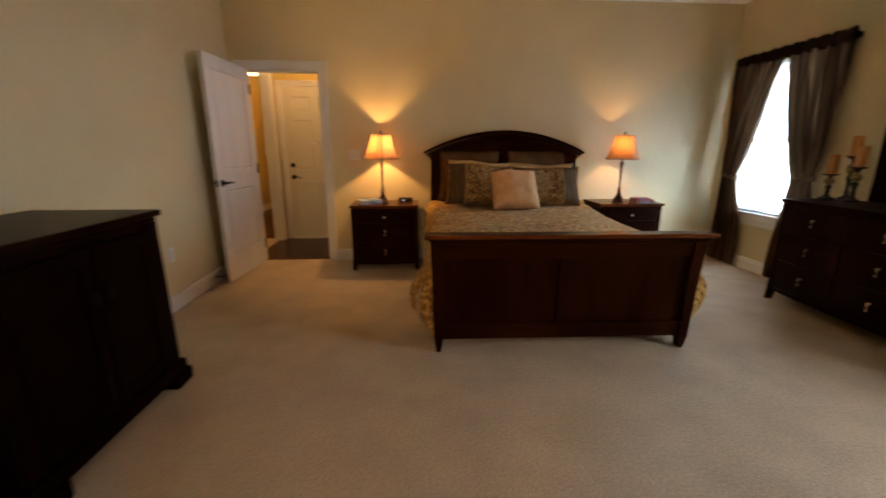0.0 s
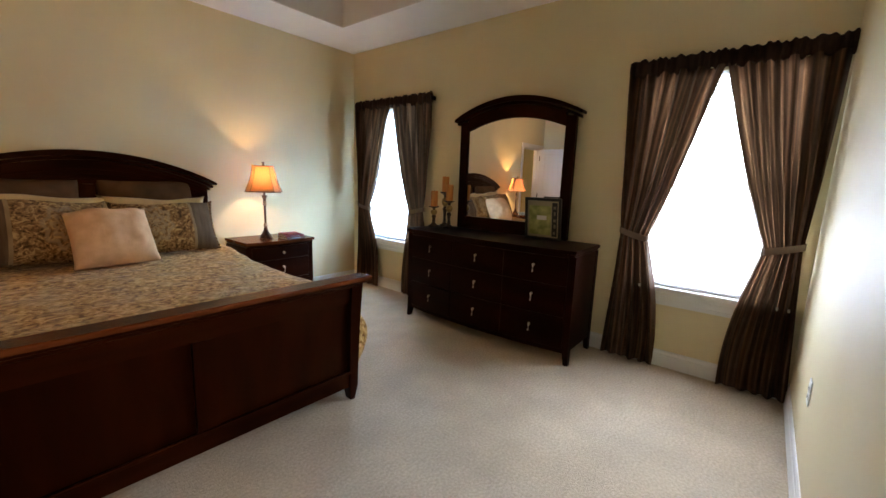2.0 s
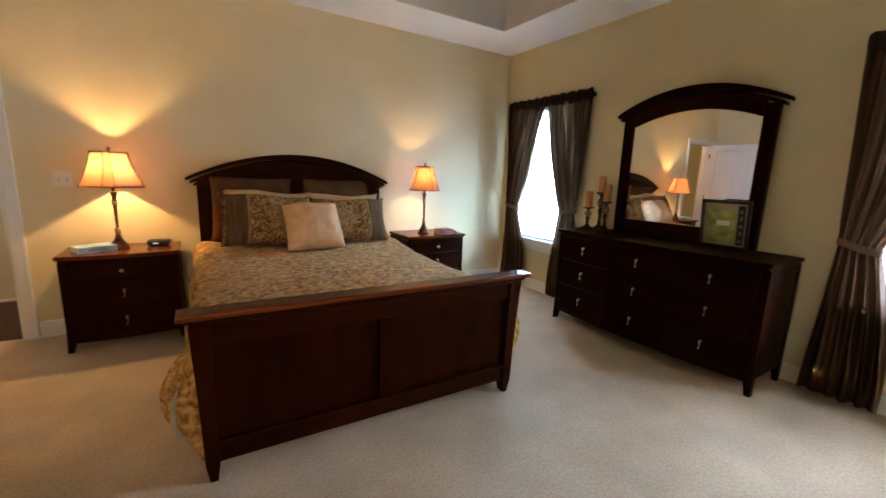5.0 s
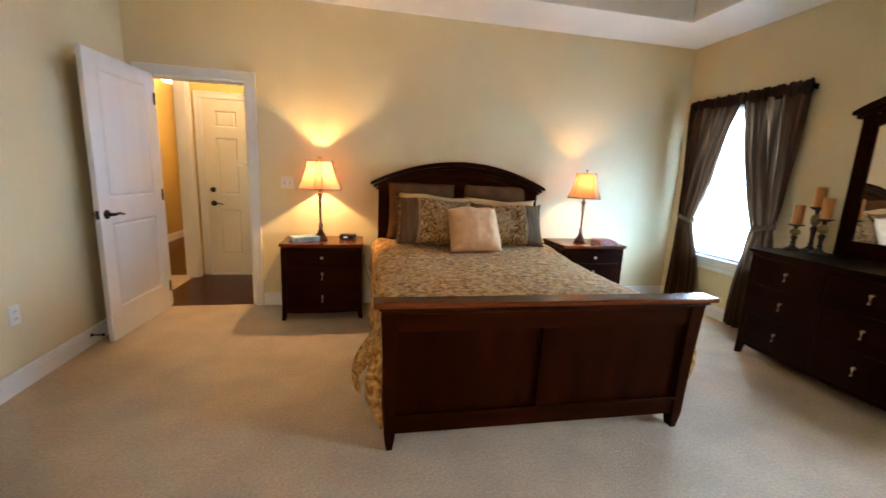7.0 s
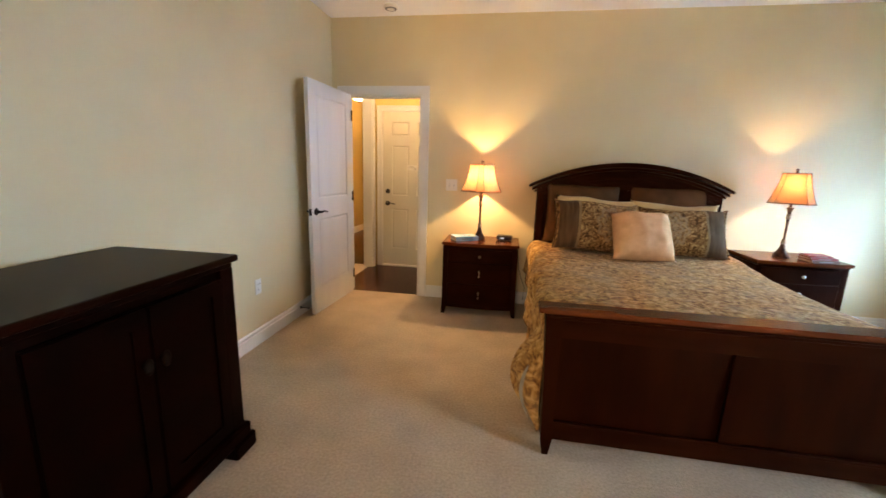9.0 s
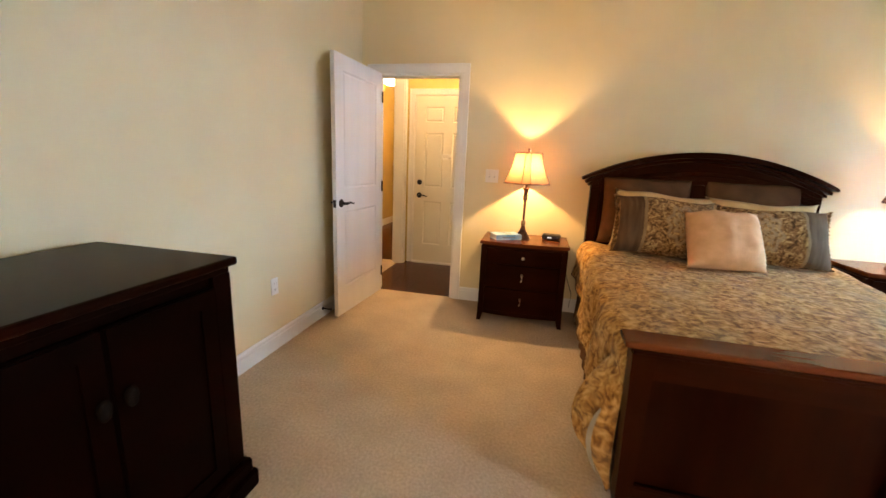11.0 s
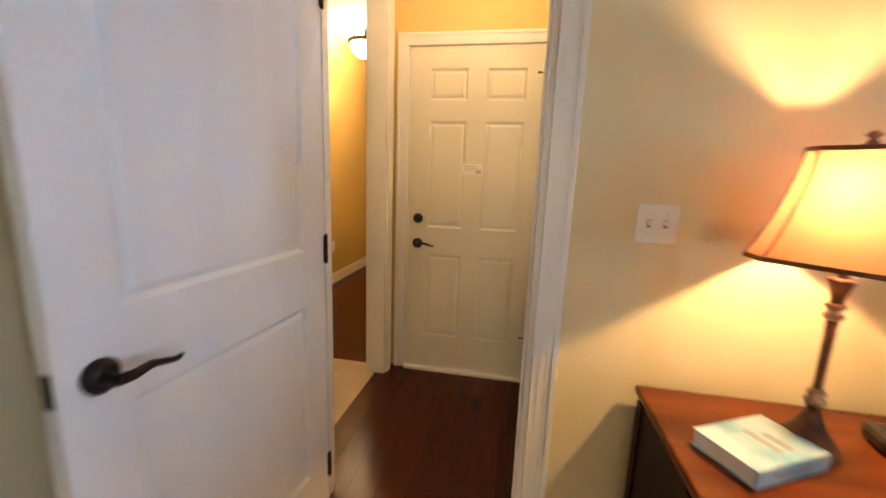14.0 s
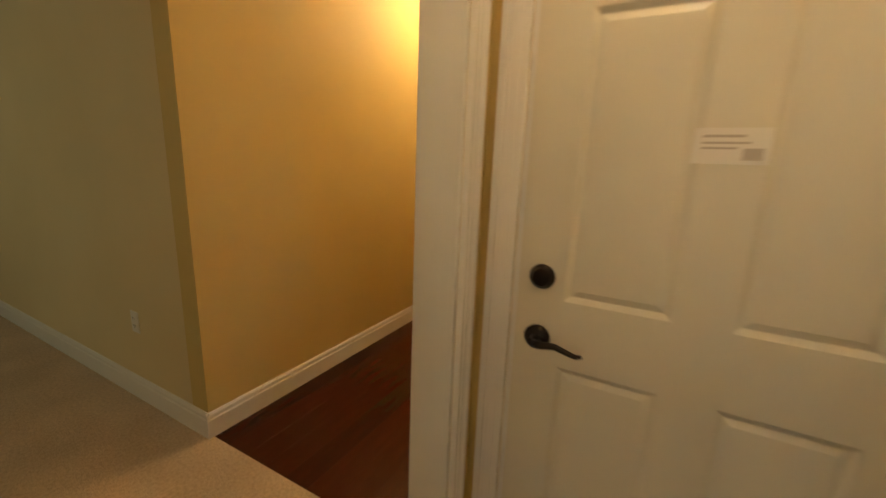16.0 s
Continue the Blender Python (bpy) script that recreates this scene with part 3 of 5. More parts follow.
def bed():
    ob = thing("bed", "dark cherry sleigh bed with an arched panelled headboard", "bed", BED)
    H = 0.875
    # headboard
    n = 28
    xs = [-H + 2 * H * i / n for i in range(n + 1)]
    lo = [(x, arch(x, H, 1.197, 1.402)) for x in xs]
    up = [(x, arch(x, H, 1.222, 1.445)) for x in xs]
    part("headboard_cap", prism(lo + up[::-1], 3.945, 4.09, 0.008), CHERRYH, ob)
    part("cap_moulding", prism([(x * 0.965, z - 0.026) for x, z in lo] + [(x * 0.965, z - 0.001) for x, z in lo[::-1]], 3.96, 4.085, 0.005), CHERRYH, ob)
    part("cap_moulding", prism([(x * 0.94, z - 0.046) for x, z in lo] + [(x * 0.94, z - 0.027) for x, z in lo[::-1]], 3.975, 4.08, 0.004), CHERRYH, ob)
    xi = [-0.8 + 1.6 * i / n for i in range(n + 1)]
    part("headboard_rail", prism([(x, arch(x, H, 1.03, 1.20)) for x in xi] + [(x, arch(x, H, 1.165, 1.372)) for x in xi[::-1]], 3.985, 4.07, 0.003), CHERRYH, ob)
    for q in range(3):
        u = 0.25 + 0.25 * q
        pts = [(x, 3.984, arch(x, H, 1.03, 1.20) * (1 - u) + arch(x, H, 1.13, 1.335) * u) for x in xi]
        part("rail_bead", tube(pts, 0.006, 6), CHERRYH, ob, smooth=True)
    part("headboard_panel", prism([(-0.79, 0.2), (0.79, 0.2)] + [(x, arch(x, H, 1.05, 1.22)) for x in xi[::-1]], 4.02, 4.05), CHERRY, ob)
    part("headboard_stile", boxes((-0.07, 0.07, 3.99, 4.019, 0.2, 1.199)), CHERRY, ob)
    for s in (-1, 1):
        part("headboard_post", boxes((min(s * 0.80, s * 0.725), max(s * 0.80, s * 0.725), 3.98, 4.075, 0, 1.14), bevel=0.006), CHERRY, ob)
    # footboard, leaning outwards to its top
    y0 = 1.84

    def lean(z):
        return 0.02 * (z / 0.7) ** 2

    def slab(x0, x1, z0, z1, t, dy=0.0, k=8):
        bm = bmesh.new()
        prof = [(y0 + dy - lean(z0 + (z1 - z0) * i / k), z0 + (z1 - z0) * i / k) for i in range(k + 1)]
        prof += [(y + t, z) for y, z in prof[::-1]]
        a = [bm.verts.new((x0, y, z)) for y, z in prof]
        b = [bm.verts.new((x1, y, z)) for y, z in prof]
        m_ = len(a)
        for i in range(m_):
            bm.faces.new((a[i], a[(i + 1) % m_], b[(i + 1) % m_], b[i]))
        bm.faces.new(a)
        bm.faces.new(b[::-1])
        return bm
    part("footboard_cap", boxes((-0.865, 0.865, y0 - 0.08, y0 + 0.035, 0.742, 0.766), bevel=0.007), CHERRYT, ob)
    part("cap_moulding", boxes((-0.84, 0.84, y0 - 0.055, y0 + 0.034, 0.724, 0.741), bevel=0.005), CHERRYH, ob)
    part("cap_moulding", boxes((-0.828, 0.828, y0 - 0.04, y0 + 0.033, 0.706, 0.723), bevel=0.005), CHERRYH, ob)
    part("footboard_rail", slab(-0.76, 0.76, 0.612, 0.705, 0.045), CHERRYH, ob)
    part("footboard_rail", slab(-0.76, 0.76, 0.088, 0.178, 0.045), CHERRYH, ob)
    part("footboard_ledge", boxes((-0.77, 0.77, y0 - 0.014, y0 - 0.001, 0.172, 0.190), bevel=0.004), CHERRYH, ob)
    part("footboard_stile", slab(-0.045, 0.045, 0.179, 0.611, 0.045), CHERRY, ob)
    for s in (-1, 1):
        a, b = sorted((s * 0.046, s * 0.759))
        part("footboard_panel", slab(a, b, 0.180, 0.611, 0.018, 0.02), CHERRY, ob)
        bm = bmesh.new()
        k = 8
        rings = []
        for i in range(k + 1):
            z = 0.705 * i / k
            xo = 0.808 + 0.022 * (z / 0.705) ** 1.5
            g = 0.012 if i == 0 else 0
            yy = y0 - lean(z) - 0.012
            rings.append([bm.verts.new(v) for v in ((s * (0.755 + g), yy + g, z), (s * (xo - g), yy + g, z), (s * (xo - g), yy + 0.075 - g, z), (s * (0.755 + g), yy + 0.075 - g, z))])
        for p, q in zip(rings, rings[1:]):
            for i in range(4):
                bm.faces.new((p[i], p[(i + 1) % 4], q[(i + 1) % 4], q[i]))
        bm.faces.new(rings[0])
        bm.faces.new(rings[-1])
        part("footboard_post", bm, CHERRY, ob)
        a, b = sorted((s * 0.765, s * 0.80))
        part("side_rail", boxes((a, b, y0 + 0.07, 3.98, 0.2, 0.36), bevel=0.004), CHERRYV, ob)
    part("box_spring", boxes((-0.755, 0.755, y0 + 0.07, 3.97, 0.25, 0.42), bevel=0.02), LINEN, ob)
    part("mattress", boxes((-0.755, 0.755, y0 + 0.07, 3.97, 0.421, 0.64), bevel=0.05), LINEN, ob)
    return ob


SKIRT = textured(mat("brown_skirt_cloth", (0.12, 0.06, 0.03), 0.9, spec=0.08), (0.10, 0.052, 0.026), (0.15, 0.08, 0.04), 5, 4, bump=0.3, bump_scale=80)
LINEN = textured(mat("linen", (0.55, 0.42, 0.27), 0.9), (0.48, 0.36, 0.22), (0.56, 0.44, 0.29), 8, 4, bump=0.3, bump_scale=90, dist=0.002)
GOLDCLOTH = textured(mat("gold_satin", (0.5, 0.32, 0.15), 0.5), (0.50, 0.31, 0.13), (0.60, 0.39, 0.18), 7, 4, bump=0.3, bump_scale=60, dist=0.002)


def paisley(name, dark, light, accent, scale, grey=0.0):
    """Scrolling two-tone leaves, as woven cloth."""
    m = mat(name, light, 0.9, spec=0.08)
    n, l, p = nodes(m)
    co = n.new("ShaderNodeTexCoord")
    ns = n.new("ShaderNodeTexNoise")
    ns.inputs["Scale"].default_value, ns.inputs["Detail"].default_value = scale * 0.5, 2
    l.new(co.outputs["Object"], ns.inputs["Vector"])
    ad = n.new("ShaderNodeMixRGB")
    ad.blend_type = "LINEAR_LIGHT"
    ad.inputs[0].default_value = 0.06
    l.new(co.outputs["Object"], ad.inputs[1])
    l.new(ns.outputs["Color"], ad.inputs[2])
    v = n.new("ShaderNodeTexVoronoi")
    v.inputs["Scale"].default_value = scale
    l.new(ad.outputs[0], v.inputs["Vector"])
    w = n.new("ShaderNodeMath")
    w.operation = "SINE"
    w2 = n.new("ShaderNodeMath")
    w2.operation = "MULTIPLY"
    w2.inputs[1].default_value = 16.0
    l.new(v.outputs["Distance"], w2.inputs[0])
    l.new(w2.outputs[0], w.inputs[0])
    t3 = n.new("ShaderNodeTexNoise")
    t3.inputs["Scale"].default_value, t3.inputs["Detail"].default_value = scale * 1.6, 7
    l.new(ad.outputs[0], t3.inputs["Vector"])
    s = n.new("ShaderNodeMath")
    s.operation = "MULTIPLY_ADD"
    s.inputs[1].default_value, s.inputs[2].default_value = 0.06, 0.0
    l.new(w.outputs[0], s.inputs[0])
    s2 = n.new("ShaderNodeMath")
    l.new(s.outputs[0], s2.inputs[0])
    l.new(t3.outputs["Fac"], s2.inputs[1])
    t3.inputs["Roughness"].default_value = 0.5
    r = n.new("ShaderNodeValToRGB")
    e = r.color_ramp.elements
    e[0].position, e[0].color = 0.32, (*dark, 1)
    e[1].position, e[1].color = 0.67, (*light, 1)
    x = e.new(0.5)
    x.color = (*accent, 1)
    l.new(s2.outputs[0], r.inputs[0])
    l.new(r.outputs[0], p.inputs["Base Color"])
    if grey:
        big = n.new("ShaderNodeTexNoise")
        big.inputs["Scale"].default_value, big.inputs["Detail"].default_value = scale * 0.35, 3
        l.new(co.outputs["Object"], big.inputs["Vector"])
        mr = n.new("ShaderNodeMapRange")
        mr.inputs["From Min"].default_value, mr.inputs["From Max"].default_value = 0.46, 0.62
        mr.inputs["To Max"].default_value = grey
        l.new(big.outputs["Fac"], mr.inputs["Value"])
        gm = n.new("ShaderNodeMixRGB")
        gm.inputs[2].default_value = (0.42, 0.335, 0.22, 1)
        l.new(mr.outputs[0], gm.inputs[0])
        l.new(r.outputs[0], gm.inputs[1])
        l.new(gm.outputs[0], p.inputs["Base Color"])
    bp = n.new("ShaderNodeBump")
    bp.inputs["Strength"].default_value, bp.inputs["Distance"].default_value = 0.35, 0.003
    l.new(s2.outputs[0], bp.inputs["Height"])
    l.new(bp.outputs[0], p.inputs["Normal"])
    return m


COMF = paisley("comforter_paisley", (0.19, 0.085, 0.028), (0.70, 0.44, 0.185), (0.49, 0.26, 0.078), 17, 0.22)
cs = COMF.node_tree.nodes["Principled BSDF"]
cs.inputs["Sheen Weight"].default_value, cs.inputs["Sheen Roughness"].default_value = 0.1, 0.35
cs.inputs["Sheen Tint"].default_value = (1.0, 0.86, 0.66, 1)
bed()


def comforter():
    """A sheet over the mattress that hangs down both sides and bulges."""
    def f(u, v):
        y = 1.92 + 2.0 * v
        s = (u - 0.5) * 2
        a = abs(s)
        sg = 1 if s > 0 else -1
        flat = 0.60
        top = 0.672 + 0.05 * max(0.0, min(1.0, (y - 3.1) / 0.6)) * min(1.0, a / 0.6) ** 5 + 0.008 * noise.noise(Vector((s * 4, y * 3, 1))) + 0.012 * noise.noise(Vector((s * 1.5, y * 1.3, 7)))
        if a <= flat:
            x = s / flat * 0.76
            z = top
            z -= 0.02 * (a / flat) ** 6
        else:
            k = (a - flat) / (1 - flat)
            ang_ = min(k / 0.22, 1) * math.pi / 2
            bulge = 0.020 * math.sin(y * 9 + sg) + 0.014 * math.sin(y * 21 + 2) + 0.022 * noise.noise(Vector((y * 3, k * 2, sg * 5)))
            foot = max(0.0, 1 - (y - 1.92) / 0.42) ** 1.2
            low = 0.13 + 0.02 * math.sin(y * 7) - 0.05 * foot + 0.27 * max(0.0, min(1.0, (y - 2.35) / 1.35)) ** 1.2
            tuck = min(1.0, v / 0.06) ** 0.6
            lump = 0.045 * noise.noise(Vector((y * 7, k * 4, sg * 3))) + 0.02 * math.sin(y * 38 + 5 * k)
            x = 0.76 + 0.06 * math.sin(ang_) + (bulge * tuck + foot * tuck * (0.03 + 1.3 * lump + 0.17 * math.sin(math.pi * max(0.0, min(1.0, (k - 0.34) / 0.64))) ** 0.8)) * min(k * 3, 1) + 0.035 * k * tuck
            z = top - 0.02 - 0.05 * (1 - math.cos(ang_))
            if k > 0.22:
                z -= (k - 0.22) / 0.78 * (z - low)
            x += (0.07 if sg > 0 else -0.02) * foot * tuck * min(k * 3, 1)
            x *= sg
        if v < 0.03:
            z -= 0.03
        return (x, y, z)
    bm = grid(f, 90, 110)
    top = thing("comforter", "tan and grey paisley comforter draped over the bed", "comforter", BED)
    ob = part("cover", bm, COMF, top, smooth=True)
    for u in (0, 1):
        part("piping", tube([f(u, j / 60) for j in range(61)], 0.005, 6), FRINGE, top, "brown cord piping", smooth=True)
    part("lining", with_uv(grid(lambda u, v: (-0.862 - 0.03 * math.sin(math.pi * v) - 0.018 * u * math.sin(math.pi * v) ** 0.5 - 0.02 * v, 1.905 + 0.012 * u, 0.13 + 0.29 * v), 4, 16), 4, 16), LINING, top, "pale lining turned out at the corner", smooth=True)
    md = ob.modifiers.new("thick", "SOLIDIFY")
    md.thickness, md.offset = 0.02, -1
    return top


LINING = textured(mat("pale_lining", (0.6, 0.57, 0.5), 0.8, spec=0.1), (0.36, 0.33, 0.27), (0.46, 0.43, 0.37), 14, 3, bump=0.3, bump_scale=60)
FRINGE = textured(mat("gold_brown_fringe", (0.3, 0.18, 0.09), 0.9, spec=0.08), (0.10, 0.048, 0.018), (0.34, 0.20, 0.09), 90, 3)
comforter()


def bed_skirt():
    ob = thing("bed_skirt", "brown pleated cloth bed skirt below the comforter", "bed skirt", BED)
    for s in (-1, 1):
        def f(u, v, s=s):
            y = 2.0 + 1.95 * u
            return (s * (0.795 + 0.008 * math.sin(y * 42) * (1 - 0.6 * v) + 0.02 * (1 - v)), y, 0.015 + 0.38 * v)
        part("panel", grid(f, 150, 6), SKIRT, ob, smooth=True)


bed_skirt()


def pillow(name, w, h, t, material, label, m, puff=1.0, seed=1, rim=0.0, band=None, ears=0.045):
    def side(sg):
        def f(u, v):
            a, b = (u - 0.5) * 2, (v - 0.5) * 2
            e = max(0.0, 1 - abs(a) ** 2.6) ** 0.55 * max(0.0, 1 - abs(b) ** 2.6) ** 0.55
            pinch = 1 - 0.07 * (1 - a * a) * b * b * 0.8
            pinchx = 1 - 0.07 * (1 - b * b) * a * a * 0.8
            d = sg * t * 0.62 * e * (1 + 0.16 * noise.noise(Vector((a * 2, b * 2, seed))) + 0.05 * noise.noise(Vector((a * 6, b * 6, seed))))
            slump = 0.022 * noise.noise(Vector((a * 1.3, seed * 3.1, 2))) * (b + 1) / 2
            rnd_c = 1 - 0.02 * (a * a * b * b) ** 2 + ears * (a * a * b * b) ** 6
            return (a * w / 2 * pinchx * (1.03 - 0.04 * v) * rnd_c, d, (h / 2 + b * h / 2 * pinch) * rnd_c + slump)
        return f
    bm = grid(side(-1), 26, 22)
    b2 = grid(side(1), 26, 22)
    me = bpy.data.meshes.new("tmp")
    b2.to_mesh(me)
    b2.free()
    bm.from_mesh(me)
    bpy.data.meshes.remove(me)
    bmesh.ops.remove_doubles(bm, verts=bm.verts, dist=1e-4)
    ob = thing(name, label, "pillow", m)
    part("cushion", bm, material, ob, smooth=True)
    if rim:
        for sx in ((-1,) if rim > -2 else (1,)):
            def fr(u, v, sx=sx):
                b = (u - 0.5) * 2
                wv = 0.5 + 0.7 * noise.noise(Vector((u * 70, seed, sx)))
                return (sx * (w / 2 * (1 - 0.07 * (1 - b * b)) - 0.006 + (0.016 + 0.016 * wv) * v), 0.012 * math.sin(u * 97 + 2 * v), h / 2 + b * h / 2)
            part("fringe", grid(fr, 110, 2), FRINGE, ob, "twisted gold and brown fringe", smooth=True)
    if band:
        z0_, z1_ = band[0], band[1]
        ea, eb = (z1_, z1_ + 0.03) if z0_ < 0.5 else (z0_ - 0.03, z0_)

        def gb(u, v):
            x, d, z = side(-1)(ea + (eb - ea) * u, v * 0.985 + 0.0075)
            return (x, d - 0.004, z)
        part("border", grid(gb, 3, 22), BORDER, ob, "gold border stripe", smooth=True)

        def g(u, v):
            a, b = (z0_ + (z1_ - z0_) * u - 0.5) * 2, (v - 0.5) * 2 * 0.985
            x, d, z = side(-1)((a / 2 + 0.5), v * 0.985 + 0.0075)
            return (x, d - 0.003, z)
        part("band", grid(g, 8, 22), band[2], ob, smooth=True)
    return ob


EURO = textured(mat("brown_velvet", (0.10, 0.06, 0.035), 0.9, spec=0.08), (0.072, 0.031, 0.012), (0.112, 0.051, 0.021), 6, 4, bump=0.3, bump_scale=80, dist=0.002)
def medallion(name, cx, cz):
    """Damask cloth with an oval medallion round (cx, cz)."""
    m = paisley(name, (0.072, 0.037, 0.015), (0.50, 0.315, 0.14), (0.25, 0.13, 0.048), 24)
    n, l, p = nodes(m)
    base = [k for k in l if k.to_socket == p.inputs["Base Color"]][0].from_socket
    co = n.new("ShaderNodeTexCoord")
    mp = n.new("ShaderNodeMapping")
    mp.inputs["Location"].default_value = (-cx / 0.115, 0, -cz / 0.15)
    mp.inputs["Scale"].default_value = (1 / 0.115, 0, 1 / 0.15)
    l.new(co.outputs["Object"], mp.inputs["Vector"])
    ln = n.new("ShaderNodeVectorMath")
    ln.operation = "LENGTH"
    l.new(mp.outputs[0], ln.inputs[0])
    gr = n.new("ShaderNodeTexGradient")
    gr.gradient_type = "RADIAL"
    sep = n.new("ShaderNodeSeparateXYZ")
    com = n.new("ShaderNodeCombineXYZ")
    l.new(mp.outputs[0], sep.inputs[0])
    l.new(sep.outputs["X"], com.inputs["X"])
    l.new(sep.outputs["Z"], com.inputs["Y"])
    l.new(com.outputs[0], gr.inputs["Vector"])
    petals = n.new("ShaderNodeMath")
    petals.operation = "MULTIPLY"
    petals.inputs[1].default_value = 2 * math.pi * 8
    l.new(gr.outputs["Fac"], petals.inputs[0])
    sn = n.new("ShaderNodeMath")
    sn.operation = "SINE"
    l.new(petals.outputs[0], sn.inputs[0])
    wob = n.new("ShaderNodeMath")
    wob.operation = "MULTIPLY_ADD"
    wob.inputs[1].default_value = 0.10
    l.new(sn.outputs[0], wob.inputs[0])
    l.new(ln.outputs["Value"], wob.inputs[2])
    rings = n.new("ShaderNodeValToRGB")
    el = rings.color_ramp.elements
    el[0].position, el[0].color = 0.0, (0.8, 0.8, 0.8, 1)
    el[1].position, el[1].color = 1.0, (0, 0, 0, 1)
    for at, v in ((0.16, 0.8), (0.2, 0.1), (0.3, 0.1), (0.36, 0.75), (0.55, 0.6), (0.62, 0.1), (0.72, 0.1), (0.78, 0.7), (0.9, 0.6)):
        q = el.new(at)
        q.color = (v, v, v, 1)
    l.new(wob.outputs[0], rings.inputs[0])
    mx = n.new("ShaderNodeMixRGB")
    mx.inputs[2].default_value = (0.37, 0.265, 0.155, 1)
    l.new(rings.outputs[0], mx.inputs[0])
    l.new(base, mx.inputs[1])
    l.new(mx.outputs[0], p.inputs["Base Color"])
    return m


SHAM_A = medallion("sham_damask", 0.09, 0.22)
SHAM_B = medallion("sham_damask_mirrored", -0.09, 0.21)
BORDER = textured(mat("dull_gold_border", (0.3, 0.19, 0.09), 0.7, spec=0.2), (0.24, 0.15, 0.07), (0.32, 0.205, 0.10), 7, 4)
BANDM = textured(mat("grey_brown_band", (0.10, 0.08, 0.065), 0.85, spec=0.08), (0.088, 0.048, 0.024), (0.130, 0.076, 0.040), 5, 3, stretch=(8, 1, 1), bump=0.3, bump_scale=40)
FUR = textured(mat("peach_plush", (0.5, 0.34, 0.24), 0.95, spec=0.1), (0.66, 0.375, 0.20), (0.77, 0.47, 0.265), 12, 6, bump=0.6, bump_scale=130, dist=0.003)
pillow("pillow", 0.66, 0.55, 0.16, EURO, "brown velvet square pillow leaning on the headboard", pose(0.565, 3.90, 0.70, -10), seed=1)
pillow("pillow", 0.66, 0.55, 0.16, EURO, "brown velvet square pillow leaning on the headboard", pose(1.305, 3.90, 0.70, -10), seed=2)
pillow("pillow", 0.76, 0.46, 0.18, GOLDCLOTH, "gold satin pillow behind a paisley sham", pose(0.685, 3.75, 0.69, -20, 3, 2), seed=3)
pillow("pillow", 0.72, 0.44, 0.18, GOLDCLOTH, "gold satin pillow behind a paisley sham", pose(1.31, 3.75, 0.69, -20, 2, -2), seed=4)
pillow("pillow", 0.68, 0.44, 0.21, SHAM_A, "paisley pillow sham with a grey-brown band", pose(0.63, 3.58, 0.69, -22, 3, 3), seed=5, rim=-1, band=(0.02, 0.25, BANDM))
pillow("pillow", 0.68, 0.42, 0.21, SHAM_B, "paisley pillow sham with a grey-brown band", pose(1.32, 3.58, 0.685, -24, 0, -3), seed=6, rim=-2, band=(0.75, 0.98, BANDM))
pillow("throw_pillow", 0.46, 0.42, 0.24, FUR, "small peach plush throw pillow in front of the shams", pose(0.955, 3.33, 0.685, -33, 0, 3), seed=8, ears=0.035)


# nightstands
def bowed(x0, x1, y0, y1, z0, z1, bow, k=14, r=0.0):
    """A block whose front, to -y, bows out."""
    pts = [(x0, y1), (x1, y1)]
    pts += [(x1 - (x1 - x0) * i / k, y0 - bow * (1 - (2 * i / k - 1) ** 2)) for i in range(k + 1)]
    bm = bmesh.new()
    a = [bm.verts.new((x, y, z0)) for x, y in pts]
    b = [bm.verts.new((x, y, z1)) for x, y in pts]
    n = len(a)
    bm.faces.new(a)
    bm.faces.new(b[::-1])
    for i in range(n):
        bm.faces.new((a[i], a[(i + 1) % n], b[(i + 1) % n], b[i]))
    if r:
        bmesh.ops.bevel(bm, geom=[e for e in bm.edges if abs(e.verts[0].co.z - e.verts[1].co.z) < 1e-6], offset=r, segments=2, affect="EDGES", profile=0.5)
    return bm


